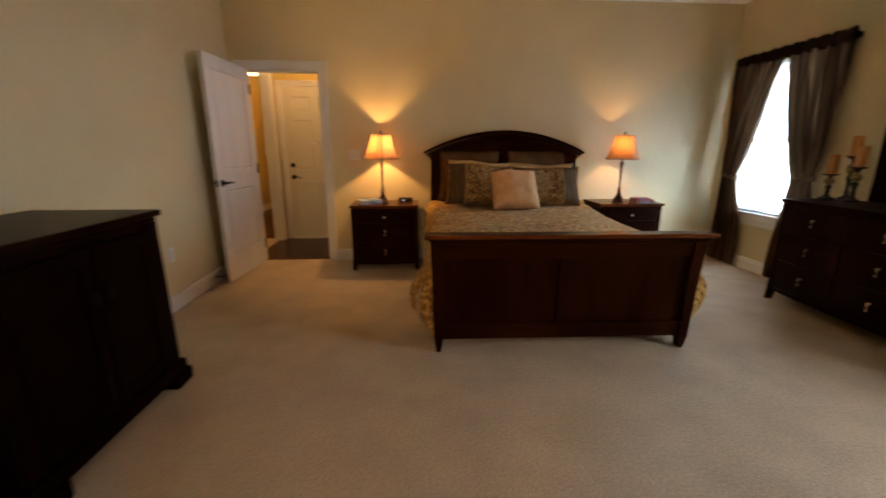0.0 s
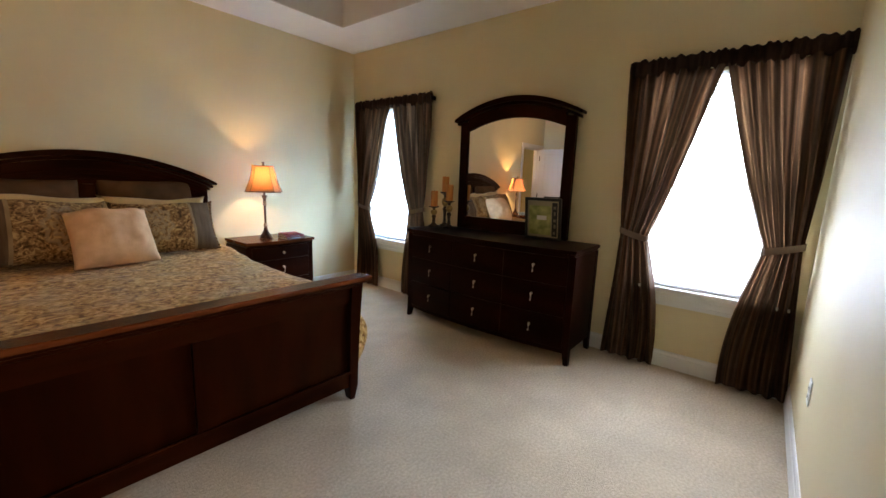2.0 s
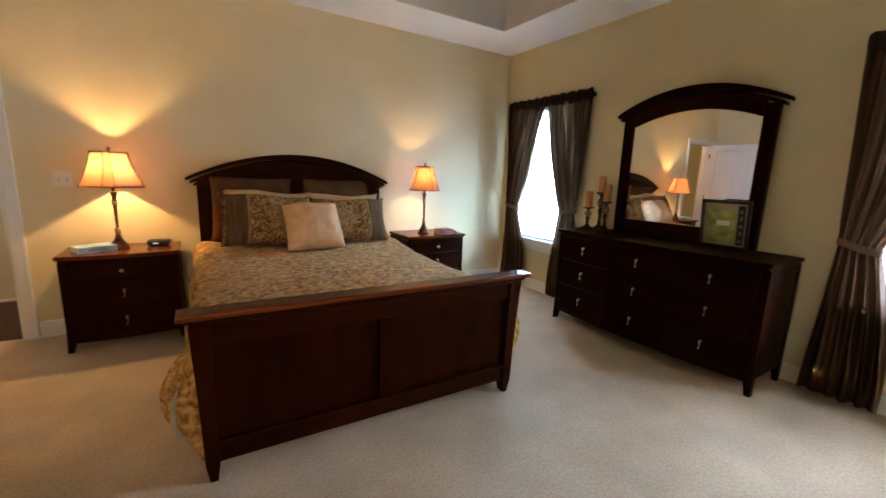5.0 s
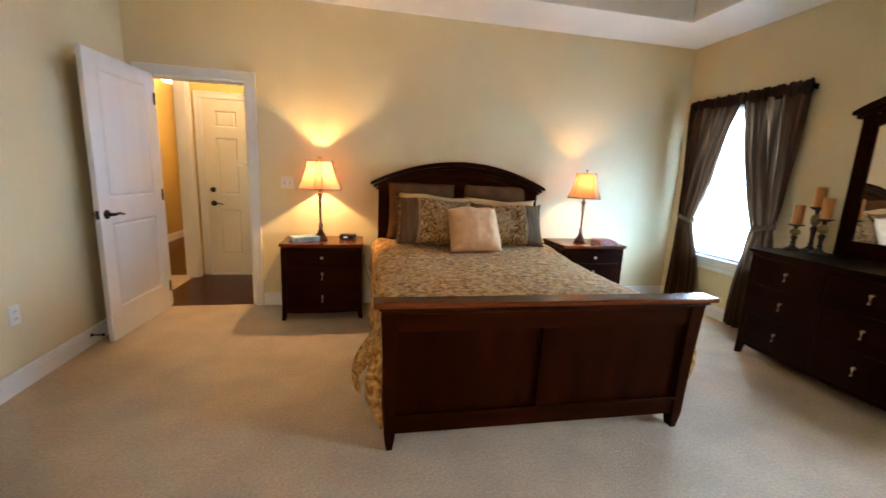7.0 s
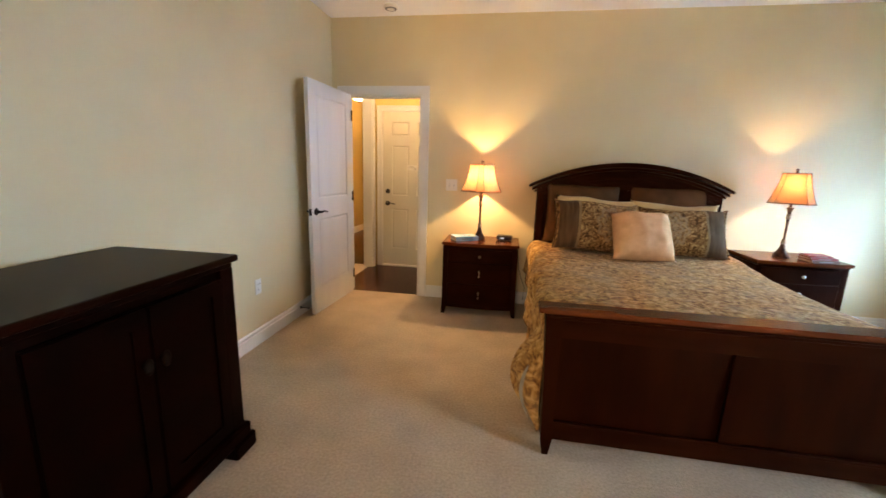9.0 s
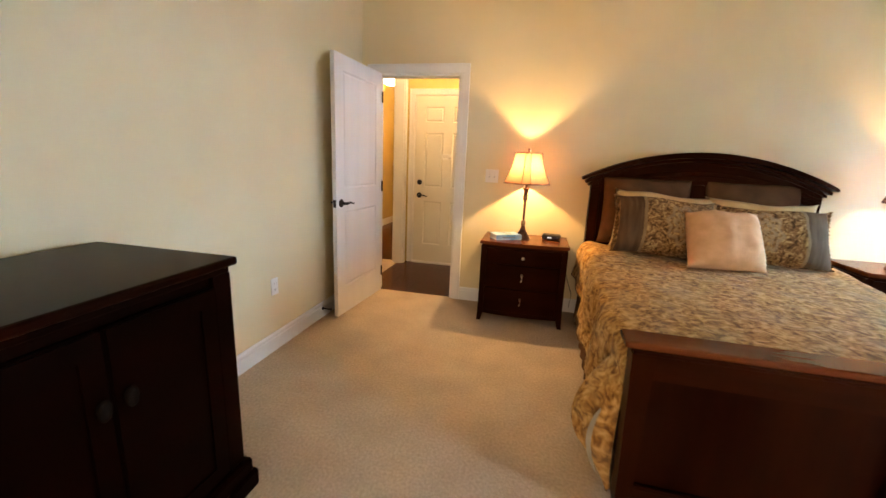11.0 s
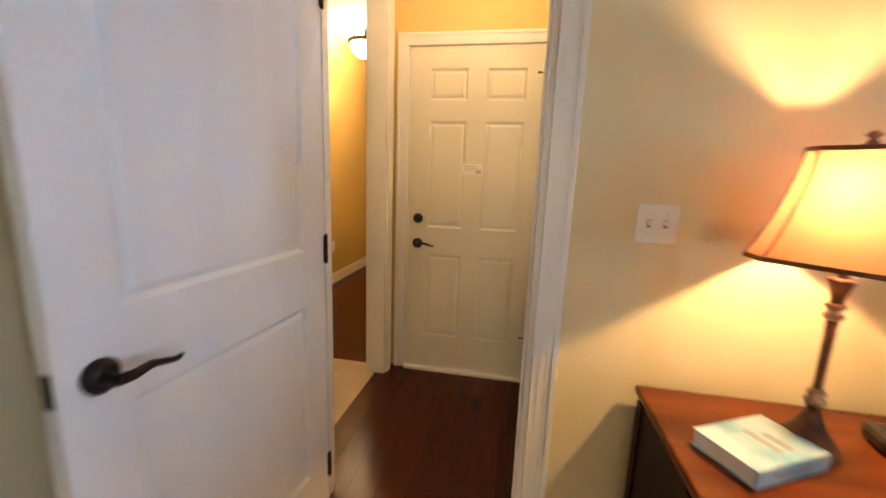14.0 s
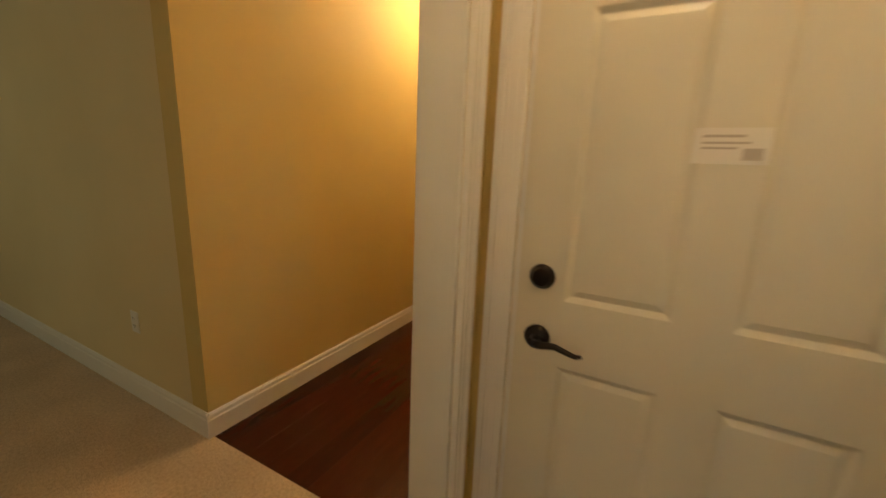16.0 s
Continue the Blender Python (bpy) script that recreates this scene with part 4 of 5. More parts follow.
def case_piece(ob, W, D, H, bow, columns, rows, z0, flare, pull, wood):
    """A chest with tapered legs, bowed drawer fronts and a moulded top; front to -y, its back at y = 0."""
    part("top", bowed(-W / 2, W / 2, -D, 0, H - 0.028, H, bow, r=0.007), CHERRYT if wood is ESPRESSO else SHADEDCHERRYT, ob)
    part("top_moulding", bowed(-W / 2 + 0.015, W / 2 - 0.015, -D + 0.015, 0, H - 0.045, H - 0.029, bow, r=0.004), wood, ob)
    w2 = W / 2 - 0.008
    part("body", bowed(-w2 + 0.03, w2 - 0.03, -D + 0.037, -0.005, z0 + 0.01, H - 0.046, bow * 0.9), wood, ob)
    for s in (-1, 1):
        part("side_panel", boxes((min(s * (w2 - 0.005), s * (w2 - 0.029)), max(s * (w2 - 0.005), s * (w2 - 0.029)), -D + 0.075, -0.05, z0 + 0.02, H - 0.046)), wood, ob)
        for yy in (-D + 0.03, -0.05):
            bm = bmesh.new()
            rings = []
            for z, f_, q in ((0, flare, 0.012), (z0, flare * 0.35, 0), (z0 + 0.1, 0, 0), (H - 0.046, 0, 0)):
                xo = w2 + f_
                rings.append([bm.verts.new(v) for v in ((s * (xo - 0.045 + q), yy - (f_ if yy < -0.1 else 0), z), (s * xo, yy - (f_ if yy < -0.1 else 0), z), (s * xo, yy + 0.045 - q, z), (s * (xo - 0.045 + q), yy + 0.045 - q, z))])
            for p, q in zip(rings, rings[1:]):
                for i in range(4):
                    bm.faces.new((p[i], p[(i + 1) % 4], q[(i + 1) % 4], q[i]))
            bm.faces.new(rings[0])
            bm.faces.new(rings[-1])
            part("leg", bm, wood, ob)
    part("bottom_rail", bowed(-w2 + 0.04, w2 - 0.04, -D + 0.034, -D + 0.06, z0, z0 + 0.028, bow * 0.9), wood, ob)
    x0, x1 = -w2 + 0.05, w2 - 0.05
    zt, zb = H - 0.055, z0 + 0.034
    for r, (f0, f1) in enumerate(rows):
        za, zb_ = zt - (zt - zb) * f0 - 0.0022, zt - (zt - zb) * f1 + 0.0022
        for c in range(columns):
            a, b = x0 + (x1 - x0) * c / columns + 0.0022, x0 + (x1 - x0) * (c + 1) / columns - 0.0022
            k = 6
            bm = bmesh.new()

            def yf(x):
                return -D + 0.028 - bow * 0.9 * (1 - (x / w2) ** 2)
            xs_ = [a + (b - a) * i / k for i in range(k + 1)]
            lo_ = [[bm.verts.new((x, yf(x) + dy, z)) for x in xs_] for dy, z in ((0, zb_), (0, za), (0.02, za), (0.02, zb_))]
            for i in range(4):
                p, q = lo_[i], lo_[(i + 1) % 4]
                for j_ in range(k):
                    bm.faces.new((p[j_], p[j_ + 1], q[j_ + 1], q[j_]))
            bm.faces.new([l_[0] for l_ in lo_])
            bm.faces.new([l_[-1] for l_ in lo_[::-1]])
            bmesh.ops.recalc_face_normals(bm, faces=bm.faces)
            bmesh.ops.bevel(bm, geom=[e for e in bm.edges if e.calc_face_angle(0) > 1.0], offset=0.003, segments=1, affect="EDGES")
            dr = part("drawer", bm, wood, ob)
            xm, zm = (a + b) / 2, (za + zb_) / 2
            if pull == "bar" or r > 0:
                hb = tube([(xm, yf(xm) + 0.002, zm + 0.026), (xm, yf(xm) - 0.016, zm + 0.026), (xm + 0.004, yf(xm) - 0.021, zm + 0.012), (xm + 0.003, yf(xm) - 0.019, zm - 0.016), (xm - 0.003, yf(xm) - 0.014, zm - 0.026)], [0.009, 0.008, 0.0045, 0.0045, 0.006], 8)
                part("handle", hb, NICKEL, dr, "brushed metal drop pull", smooth=True)
            else:
                hb = lathe([(0.006, 0), (0.005, 0.012), (0.013, 0.016), (0.014, 0.022), (0.008, 0.027)], 14)
                part("knob", hb, NICKEL, dr, "brushed metal knob", m=pose(xm, yf(xm) + 0.002, zm, 90, 0, 0), smooth=True)


def nightstand(x, label):
    ob = thing("nightstand", label, "nightstand", pose(x, 4.085, 0), "nightstands beside the bed")
    case_piece(ob, 0.70, 0.45, 0.69, 0.03, 1, ((0, 0.24), (0.24, 0.62), (0.62, 1)), 0.065, 0.006, "knob", ESPRESSO)
    return ob


nightstand(-0.342, "dark cherry bow-front nightstand with three drawers beside the open door")
nightstand(2.27, "dark cherry bow-front nightstand with three drawers near the window")

# dresser
dresser = thing("dresser", "long dark cherry bow-front dresser with nine drawers", "dresser", pose(3.475, 1.84, 0, 0, 0, -90))
case_piece(dresser, 1.64, 0.50, 0.86, 0.06, 3, ((0, 0.31), (0.31, 0.65), (0.65, 1)), 0.085, 0.005, "bar", DRESSERW)


def dresser_mirror():
    ob = thing("mirror", "arched dresser mirror in a dark cherry frame", "mirror", pose(3.44, 1.84, 0.861, 0, 0, -90))
    n = 24
    H = 0.615
    xs = [-H + 2 * H * i / n for i in range(n + 1)]
    part("frame_cap", prism([(x, arch(x, H, 0.995, 1.14)) for x in xs] + [(x, arch(x, H, 1.022, 1.183)) for x in xs[::-1]], -0.05, 0.04, 0.006), CHERRYH, ob)
    part("cap_moulding", prism([(x * 0.96, arch(x, H, 0.968, 1.113)) for x in xs] + [(x * 0.96, arch(x, H, 0.994, 1.139)) for x in xs[::-1]], -0.035, 0.035, 0.004), CHERRYH, ob)
    xi = [-0.473 + 0.946 * i / n for i in range(n + 1)]
    part("frame_head", prism([(x, arch(x, 0.473, 0.91, 1.007)) for x in xi] + [(x, arch(x, H, 0.967, 1.110)) for x in xi[::-1]], -0.015, 0.03, 0.003), CHERRYH, ob)
    for s in (-1, 1):
        a, b = sorted((s * 0.4735, s * 0.56))
        part("frame_stile", boxes((a, b, -0.02, 0.03, 0, 0.995), bevel=0.006), CHERRY, ob)
    part("frame_rail", boxes((-0.473, 0.473, -0.02, 0.03, 0.0, 0.12), bevel=0.005), CHERRYH, ob)
    part("glass", prism([(-0.47, 0.105), (0.47, 0.105)] + [(x * 0.994, arch(x, 0.473, 0.915, 1.012)) for x in xi[::-1]], 0.0, 0.008), MIRROR, ob, "clear mirror glass")


dresser_mirror()


# armoire
def armoire():
    ob = thing("cabinet", "low dark cherry two-door cabinet against the wall", "cabinet", pose(-1.905, 1.20, 0, 0, 0, 90))
    W, D, H = 0.90, 0.62, 0.95
    part("top", boxes((-W / 2, W / 2, -D, 0, H - 0.03, H), bevel=0.008), SHADEDCHERRYT, ob)
    part("top_moulding", boxes((-W / 2 + 0.02, W / 2 - 0.02, -D + 0.02, 0, H - 0.055, H - 0.031), bevel=0.006), SHADEDCHERRY, ob)
    part("body", boxes((-W / 2 + 0.015, W / 2 - 0.015, -D + 0.05, -0.005, 0.1, H - 0.056)), SHADEDCHERRY, ob)
    part("base_moulding", boxes((-W / 2 - 0.008, W / 2 + 0.008, -D + 0.002, -0.002, 0.06, 0.13), bevel=0.012), SHADEDCHERRY, ob)
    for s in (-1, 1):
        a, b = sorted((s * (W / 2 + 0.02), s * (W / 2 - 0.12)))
        part("foot", boxes((a, b, -D - 0.012, -D + 0.09, 0, 0.075), bevel=0.01), SHADEDCHERRY, ob)
        part("foot", boxes((a, b, -0.09, -0.004, 0, 0.075), bevel=0.01), SHADEDCHERRY, ob)
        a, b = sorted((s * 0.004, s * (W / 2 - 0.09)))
        d = part("door", boxes((a, b, -D + 0.028, -D + 0.049, 0.14, H - 0.09), bevel=0.004), SHADEDCHERRY, ob)
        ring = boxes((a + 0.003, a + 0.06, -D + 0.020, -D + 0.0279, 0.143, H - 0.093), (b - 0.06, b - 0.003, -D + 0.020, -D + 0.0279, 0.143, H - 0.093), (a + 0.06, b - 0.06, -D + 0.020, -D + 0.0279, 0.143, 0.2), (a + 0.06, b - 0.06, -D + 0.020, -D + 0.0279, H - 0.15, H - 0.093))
        part("door_frame", ring, SHADEDCHERRY, d)
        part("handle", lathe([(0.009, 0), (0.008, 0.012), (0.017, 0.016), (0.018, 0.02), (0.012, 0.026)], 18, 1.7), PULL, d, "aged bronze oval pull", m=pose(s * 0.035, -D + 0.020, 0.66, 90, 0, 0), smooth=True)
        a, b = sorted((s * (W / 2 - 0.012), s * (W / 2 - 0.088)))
        part("pilaster", boxes((a, b, -D + 0.025, -D + 0.0499, 0.13, H - 0.056), bevel=0.004), SHADEDCHERRY, ob)


armoire()


# table lamps
SHADE, sht = translucent("lamp_shade_cloth", (0.62, 0.34, 0.19), 0.6)
sht.inputs["Color"].default_value = (0.19, 0.087, 0.045, 1)
SEAM = mat("shade_trim", (0.12, 0.045, 0.02), 0.7)
LBASE = textured(mat("aged_bronze", (0.12, 0.05, 0.03), 0.4, 0.5), (0.06, 0.025, 0.015), (0.22, 0.10, 0.055), 20, 4)

LBRIGHT = textured(mat("worn_gilt", (0.4, 0.25, 0.14), 0.35, 0.7), (0.25, 0.13, 0.07), (0.5, 0.33, 0.2), 25, 4)


def table_lamp(x, y, turn, label):
    ob = thing("table_lamp", label, "lamp", pose(x, y, 0.691, 0, 0, turn), "lamps on the nightstands")
    part("base", lathe([(0.060, 0), (0.062, 0.007), (0.056, 0.014), (0.052, 0.026), (0.040, 0.046), (0.027, 0.066), (0.019, 0.09), (0.014, 0.112)], 24), LBASE, ob, smooth=True)
    part("collar", lathe([(0.012, 0.112), (0.019, 0.118), (0.021, 0.127), (0.014, 0.133), (0.018, 0.140), (0.018, 0.148), (0.010, 0.156)], 18), LBRIGHT, ob, "worn gilt collar", smooth=True)
    part("stem", lathe([(0.0085, 0.154), (0.0095, 0.20), (0.0105, 0.27), (0.0115, 0.325)], 18), LBASE, ob, smooth=True)
    part("collar", lathe([(0.011, 0.322), (0.018, 0.328), (0.020, 0.336), (0.012, 0.343), (0.015, 0.350), (0.021, 0.356), (0.015, 0.364)], 18), LBRIGHT, ob, "worn gilt collar", smooth=True)
    part("cup", lathe([(0.012, 0.362), (0.013, 0.378), (0.018, 0.396), (0.024, 0.412), (0.026, 0.418), (0.018, 0.422)], 18), LBASE, ob, smooth=True)
    part("socket", lathe([(0.010, 0.42), (0.010, 0.445), (0.017, 0.448), (0.017, 0.476), (0.012, 0.48)], 16), LBASE, ob, smooth=True)

    corners = [q * 90 + d for q in range(4) for d in (-11, 11)]

    def sh(u, v, off=0.0):
        k = u * 8
        i = int(k) % 8
        f = k - int(k)
        r = (0.184 - 0.078 * (1 - max(0.0, 1 - v) ** 1.6) - off) / math.cos(radians(11))
        a, b = radians(corners[i]), radians(corners[(i + 1) % 8])
        sag = 1 - (0.012 if i % 2 else 0.0) * math.sin(math.pi * f)
        return (r * sag * (math.cos(a) * (1 - f) + math.cos(b) * f), r * sag * (math.sin(a) * (1 - f) + math.sin(b) * f), 0.455 + 0.245 * v)
    n = 64
    part("shade", grid(sh, n, 8, closed=True), SHADE, ob, "warm peach fabric lamp shade")
    for v0, v1 in ((-0.01, 0.03), (0.97, 1.01)):
        part("shade_trim", grid(lambda u, v, v0=v0, v1=v1: sh(u, v0 + (v1 - v0) * v, -0.002), n, 1, closed=True), SEAM, ob)
    for i in range(8):
        u = i / 8
        pts = [sh(u, k / 6, -0.001) for k in range(7)]
        part("shade_rib", tube(pts, 0.0022, 5), SEAM, ob)
    part("bulb", lathe([(0.012, 0.48), (0.014, 0.54), (0.028, 0.58), (0.030, 0.605), (0.018, 0.63), (0.004, 0.637)], 16), BULBGLASS, ob, smooth=True).visible_shadow = False
    part("harp", tube([(0, 0.0, 0.475), (0.035, 0, 0.5), (0.045, 0, 0.59), (0.03, 0, 0.69), (0, 0, 0.712)], 0.002, 6), LBASE, ob)
    part("harp", tube([(0, 0.0, 0.475), (-0.035, 0, 0.5), (-0.045, 0, 0.59), (-0.03, 0, 0.69), (0, 0, 0.712)], 0.002, 6), LBASE, ob)
    part("spider", boxes((-0.105, 0.105, -0.0015, 0.0015, 0.694, 0.697), (-0.0015, 0.0015, -0.105, 0.105, 0.6975, 0.700)), LBASE, ob)
    part("finial", lathe([(0.006, 0.698), (0.012, 0.712), (0.006, 0.720), (0.016, 0.728), (0.003, 0.738)], 12), LBASE, ob, smooth=True)


BULBGLASS = mat("bulb_glass", (1, 1, 1), 0.3)
BULBGLASS.node_tree.nodes["Principled BSDF"].inputs["Transmission Weight"].default_value = 1.0
table_lamp(-0.37, 3.865, 0, "slim bronze table lamp with a lit peach shade beside a book")
table_lamp(2.205, 3.83, 12, "slim bronze table lamp with a lit peach shade near the window")

GREYPRINT = mat("grey_print", (0.25, 0.25, 0.26), 0.7)
PAGES = textured(mat("paper_pages", (0.75, 0.71, 0.62), 0.8), (0.62, 0.58, 0.5), (0.8, 0.76, 0.68), 90, 2, stretch=(0.1, 0.1, 8))


def book(name, w, d, h, cover, label, m, spine=None):
    """A closed book, its spine along -x, base centre at the origin."""
    ob = thing(name, label, "book", m)
    t = 0.0025
    part("page_block", boxes((-w / 2 + 0.004, w / 2 - 0.004, -d / 2 + 0.004, d / 2 - 0.004, t, h - t)), PAGES, ob)
    part("cover", prism([(w / 2, 0), (-w / 2, 0), (-w / 2, h), (w / 2, h), (w / 2, h - t), (-w / 2 + t, h - t), (-w / 2 + t, t), (w / 2, t)], -d / 2, d / 2), cover, ob)
    if spine:
        part("title_bars", boxes((-w / 2 - 0.0006, -w / 2, -d / 4, d / 4, h * 0.35, h * 0.6), (-w * 0.3, w * 0.1, -d * 0.2, -d * 0.12, h, h + 0.0006), (-w * 0.3, w * 0.25, -d * 0.05, d * 0.02, h, h + 0.0006)), spine, ob)
    return ob


BLUEBOOK = textured(mat("pale_blue_cover", (0.35, 0.55, 0.62), 0.45), (0.12, 0.32, 0.46), (0.42, 0.58, 0.64), 9, 3)
REDBOOK = mat("red_cover", (0.25, 0.03, 0.025), 0.5)
BROWNBOOK = mat("brown_cover", (0.12, 0.05, 0.03), 0.5)
book("book", 0.15, 0.225, 0.042, BLUEBOOK, "thick pale blue paperback lying on the nightstand", pose(-0.505, 3.80, 0.691, 0, 0, 118), GREYPRINT)
book("book", 0.15, 0.21, 0.022, BROWNBOOK, "brown book at the bottom of a stack on the nightstand", pose(2.40, 3.70, 0.691, 0, 0, 97), GREYPRINT)
book("book", 0.14, 0.20, 0.018, REDBOOK, "dark red book in a stack on the nightstand", pose(2.395, 3.70, 0.7135, 0, 0, 93), GREYPRINT)
book("book", 0.12, 0.17, 0.014, REDBOOK, "thin dark red book on top of a stack", pose(2.38, 3.705, 0.732, 0, 0, 88), GREYPRINT)


def alarm_clock():
    ob = thing("alarm_clock", "small black rounded alarm clock on the nightstand", "clock", pose(-0.13, 3.90, 0.691, 0, 0, -8))
    part("body", boxes((-0.075, 0.075, -0.05, 0.05, 0.004, 0.048), bevel=0.016), BLACK, ob)
    part("display", boxes((-0.048, 0.048, -0.0512, -0.0495, 0.016, 0.036)), mat("dark_display", (0.02, 0.02, 0.03), 0.1), ob)
    glow = mat("clock_digits", (0.5, 0.6, 0.7), 0.4)
    glow.node_tree.nodes["Principled BSDF"].inputs["Emission Color"].default_value = (0.7, 0.85, 1.0, 1)
    glow.node_tree.nodes["Principled BSDF"].inputs["Emission Strength"].default_value = 0.3
    part("digits", boxes((-0.03, 0.005, -0.0520, -0.0514, 0.021, 0.031)), glow, ob, "pale lit digits")
    part("button", boxes((-0.02, 0.02, -0.01, 0.01, 0.047, 0.051), bevel=0.002), BLACK, ob)
    for sx in (-0.05, 0.05):
        part("foot", boxes((sx - 0.008, sx + 0.008, -0.03, 0.03, 0, 0.005)), BLACK, ob)


alarm_clock()

WAX = textured(mat("orange_wax", (0.5, 0.22, 0.08), 0.6), (0.55, 0.17, 0.03), (0.62, 0.27, 0.075), 30, 3, stretch=(1, 1, 0.15))
IRON = textured(mat("dark_bronze_wood", (0.05, 0.03, 0.02), 0.5, 0.3), (0.02, 0.012, 0.008), (0.07, 0.04, 0.022), 20, 3)
GOLDM = textured(mat("antique_gold", (0.3, 0.2, 0.07), 0.45, 0.7), (0.2, 0.13, 0.045), (0.42, 0.3, 0.12), 25, 3)


def candlestick(x, y, h, ch, r=0.034):
    ob = thing("candlestick", "turned dark candlestick with a gold bulb and an orange pillar candle", "candle holder", pose(x, y, 0.861), "candlesticks on the dresser")
    part("base", lathe([(0.052, 0), (0.054, 0.008), (0.045, 0.016), (0.030, 0.022), (0.020, 0.034), (0.013, 0.05)], 20), IRON, ob, smooth=True)
    part("stem", lathe([(0.013, 0.05), (0.020, 0.058), (0.012, 0.07), (0.016, h * 0.42), (0.024, h * 0.50), (0.013, h * 0.58)], 18), IRON, ob, smooth=True)
    part("bulb", lathe([(0.013, h * 0.58), (0.026, h * 0.62), (0.034, h * 0.70), (0.030, h * 0.78), (0.014, h * 0.84)], 18), GOLDM, ob, "antique gold bulb", smooth=True)
    part("cup", lathe([(0.014, h * 0.84), (0.012, h * 0.90), (0.030, h * 0.94), (0.050, h - 0.008), (0.052, h), (0.045, h - 0.002)], 20), IRON, ob, smooth=True)
    cd = part("candle", lathe([(r, h), (r, h + ch - 0.004), (r - 0.004, h + ch), (0.004, h + ch - 0.006)], 20), WAX, ob, "orange wax candle", smooth=False)
    part("wick", lathe([(0.0015, h + ch - 0.007), (0.0015, h + ch + 0.008)], 6), BLACK, cd)


candlestick(3.27, 2.575, 0.20, 0.15)
candlestick(3.30, 2.41, 0.262, 0.152)
candlestick(3.39, 2.535, 0.34, 0.15)


def photo_frame():
    ob = thing("picture_frame", "black framed green print leaning on the dresser mirror", "picture frame", pose(3.325, 1.445, 0.862, 9, 0, -90 + 6))
    w, h, f = 0.30, 0.345, 0.022
    part("frame", boxes((-w / 2, w / 2, 0, 0.018, 0, f), (-w / 2, w / 2, 0, 0.018, h - f, h), (-w / 2, -w / 2 + f, 0, 0.018, f, h - f), (w / 2 - f, w / 2, 0, 0.018, f, h - f)), BLACK, ob)
    part("mat_board", boxes((-w / 2 + f, w / 2 - f, 0.010, 0.013, f, h - f)), mat("beige_board", (0.35, 0.30, 0.20), 0.7), ob)
    part("print", boxes((-w / 2 + 0.035, w / 2 - 0.085, 0.0085, 0.0098, 0.04, h - 0.065)), textured(mat("green_print", (0.2, 0.25, 0.05), 0.5), (0.20, 0.24, 0.06), (0.50, 0.50, 0.20), 14, 5), ob, "mottled green picture")
    part("label_card", boxes((-0.05, 0.03, 0.0070, 0.0082, 0.165, 0.20)), PLASTIC, ob, "white card")
    part("side_band", boxes((w / 2 - 0.075, w / 2 - 0.032, 0.0080, 0.0098, 0.03, h - 0.035)), BLACK, ob)
    pale = mat("pale_print", (0.16, 0.15, 0.12), 0.6)
    for i in range(5):
        part("side_print", boxes((w / 2 - 0.064 + 0.004 * (i % 2), w / 2 - 0.046 + 0.003 * (i % 3), 0.0068, 0.0078, 0.05 + i * 0.052, 0.072 + i * 0.052 + 0.008 * (i % 2))), pale, ob)
    part("easel", boxes((-0.02, 0.02, 0.019, 0.022, 0.02, 0.26)), BLACK, ob)


photo_frame()


def wall_plate(name, kind, label, m):
    """A cover plate on a wall, its front to -y."""
    ob = thing(name, label, "electrical fitting", m)
    if kind == "switch":
        part("plate", boxes((-0.0575, 0.0575, -0.006, -0.0005, -0.057, 0.057), bevel=0.002), PLASTIC, ob)
        for x in (-0.023, 0.023):
            part("toggle_slot", boxes((x - 0.0055, x + 0.0055, -0.0068, -0.0059, -0.012, 0.012)), GREYPRINT, ob)
            part("toggle", boxes((x - 0.005, x + 0.005, -0.016, -0.006, -0.004, 0.010), bevel=0.0015), PLASTIC, ob)
        for x in (-0.023, 0.023):
            for z in (-0.03, 0.03):
                part("screw", lathe([(0.003, 0), (0.003, 0.001)], 10), NICKEL, ob, m=pose(x, -0.006, z, 90, 0, 0))
    else:
        part("plate", boxes((-0.035, 0.035, -0.006, -0.0005, -0.057, 0.057), bevel=0.002), PLASTIC, ob)
        for z in (-0.02, 0.02):
            s = part("socket", boxes((-0.016, 0.016, -0.0085, -0.006, z - 0.013, z + 0.013), bevel=0.001), PLASTIC, ob)
            part("slots", boxes((-0.008, -0.0055, -0.0092, -0.0084, z - 0.004, z + 0.006), (0.0055, 0.008, -0.0092, -0.0084, z - 0.004, z + 0.006), (-0.002, 0.002, -0.0092, -0.0084, z - 0.010, z - 0.007)), BLACK, s)
    return ob


wall_plate("light_switch", "switch", "white double light switch plate beside the door", pose(-0.685, NW, 1.187))
wall_plate("power_outlet", "outlet", "white double power outlet low on the wall", pose(WW, 2.71, 0.44, 0, 0, 90))
wall_plate("power_outlet", "outlet", "white double power outlet low on the wall", pose(2.62, SW, 0.44, 0, 0, 180))
wall_plate("power_outlet", "outlet", "white double power outlet low on the hall wall", pose(-3.18, 7.1, 0.44, 0, 0, 90))
wall_plate("power_outlet", "outlet", "white double power outlet low on the living room wall", pose(-3.75, 5.29, 0.44))
wall_plate("light_switch", "switch", "white double light switch plate on the hall wall", pose(-3.18, 8.4, 1.2, 0, 0, 90))

sm = thing("smoke_detector", "round white smoke detector on the bedroom ceiling", "smoke detector", pose(-1.25, 3.87, CH))
part("housing", lathe([(0.062, 0), (0.066, -0.006), (0.064, -0.018), (0.045, -0.032), (0.01, -0.035)], 28), PLASTIC, sm)
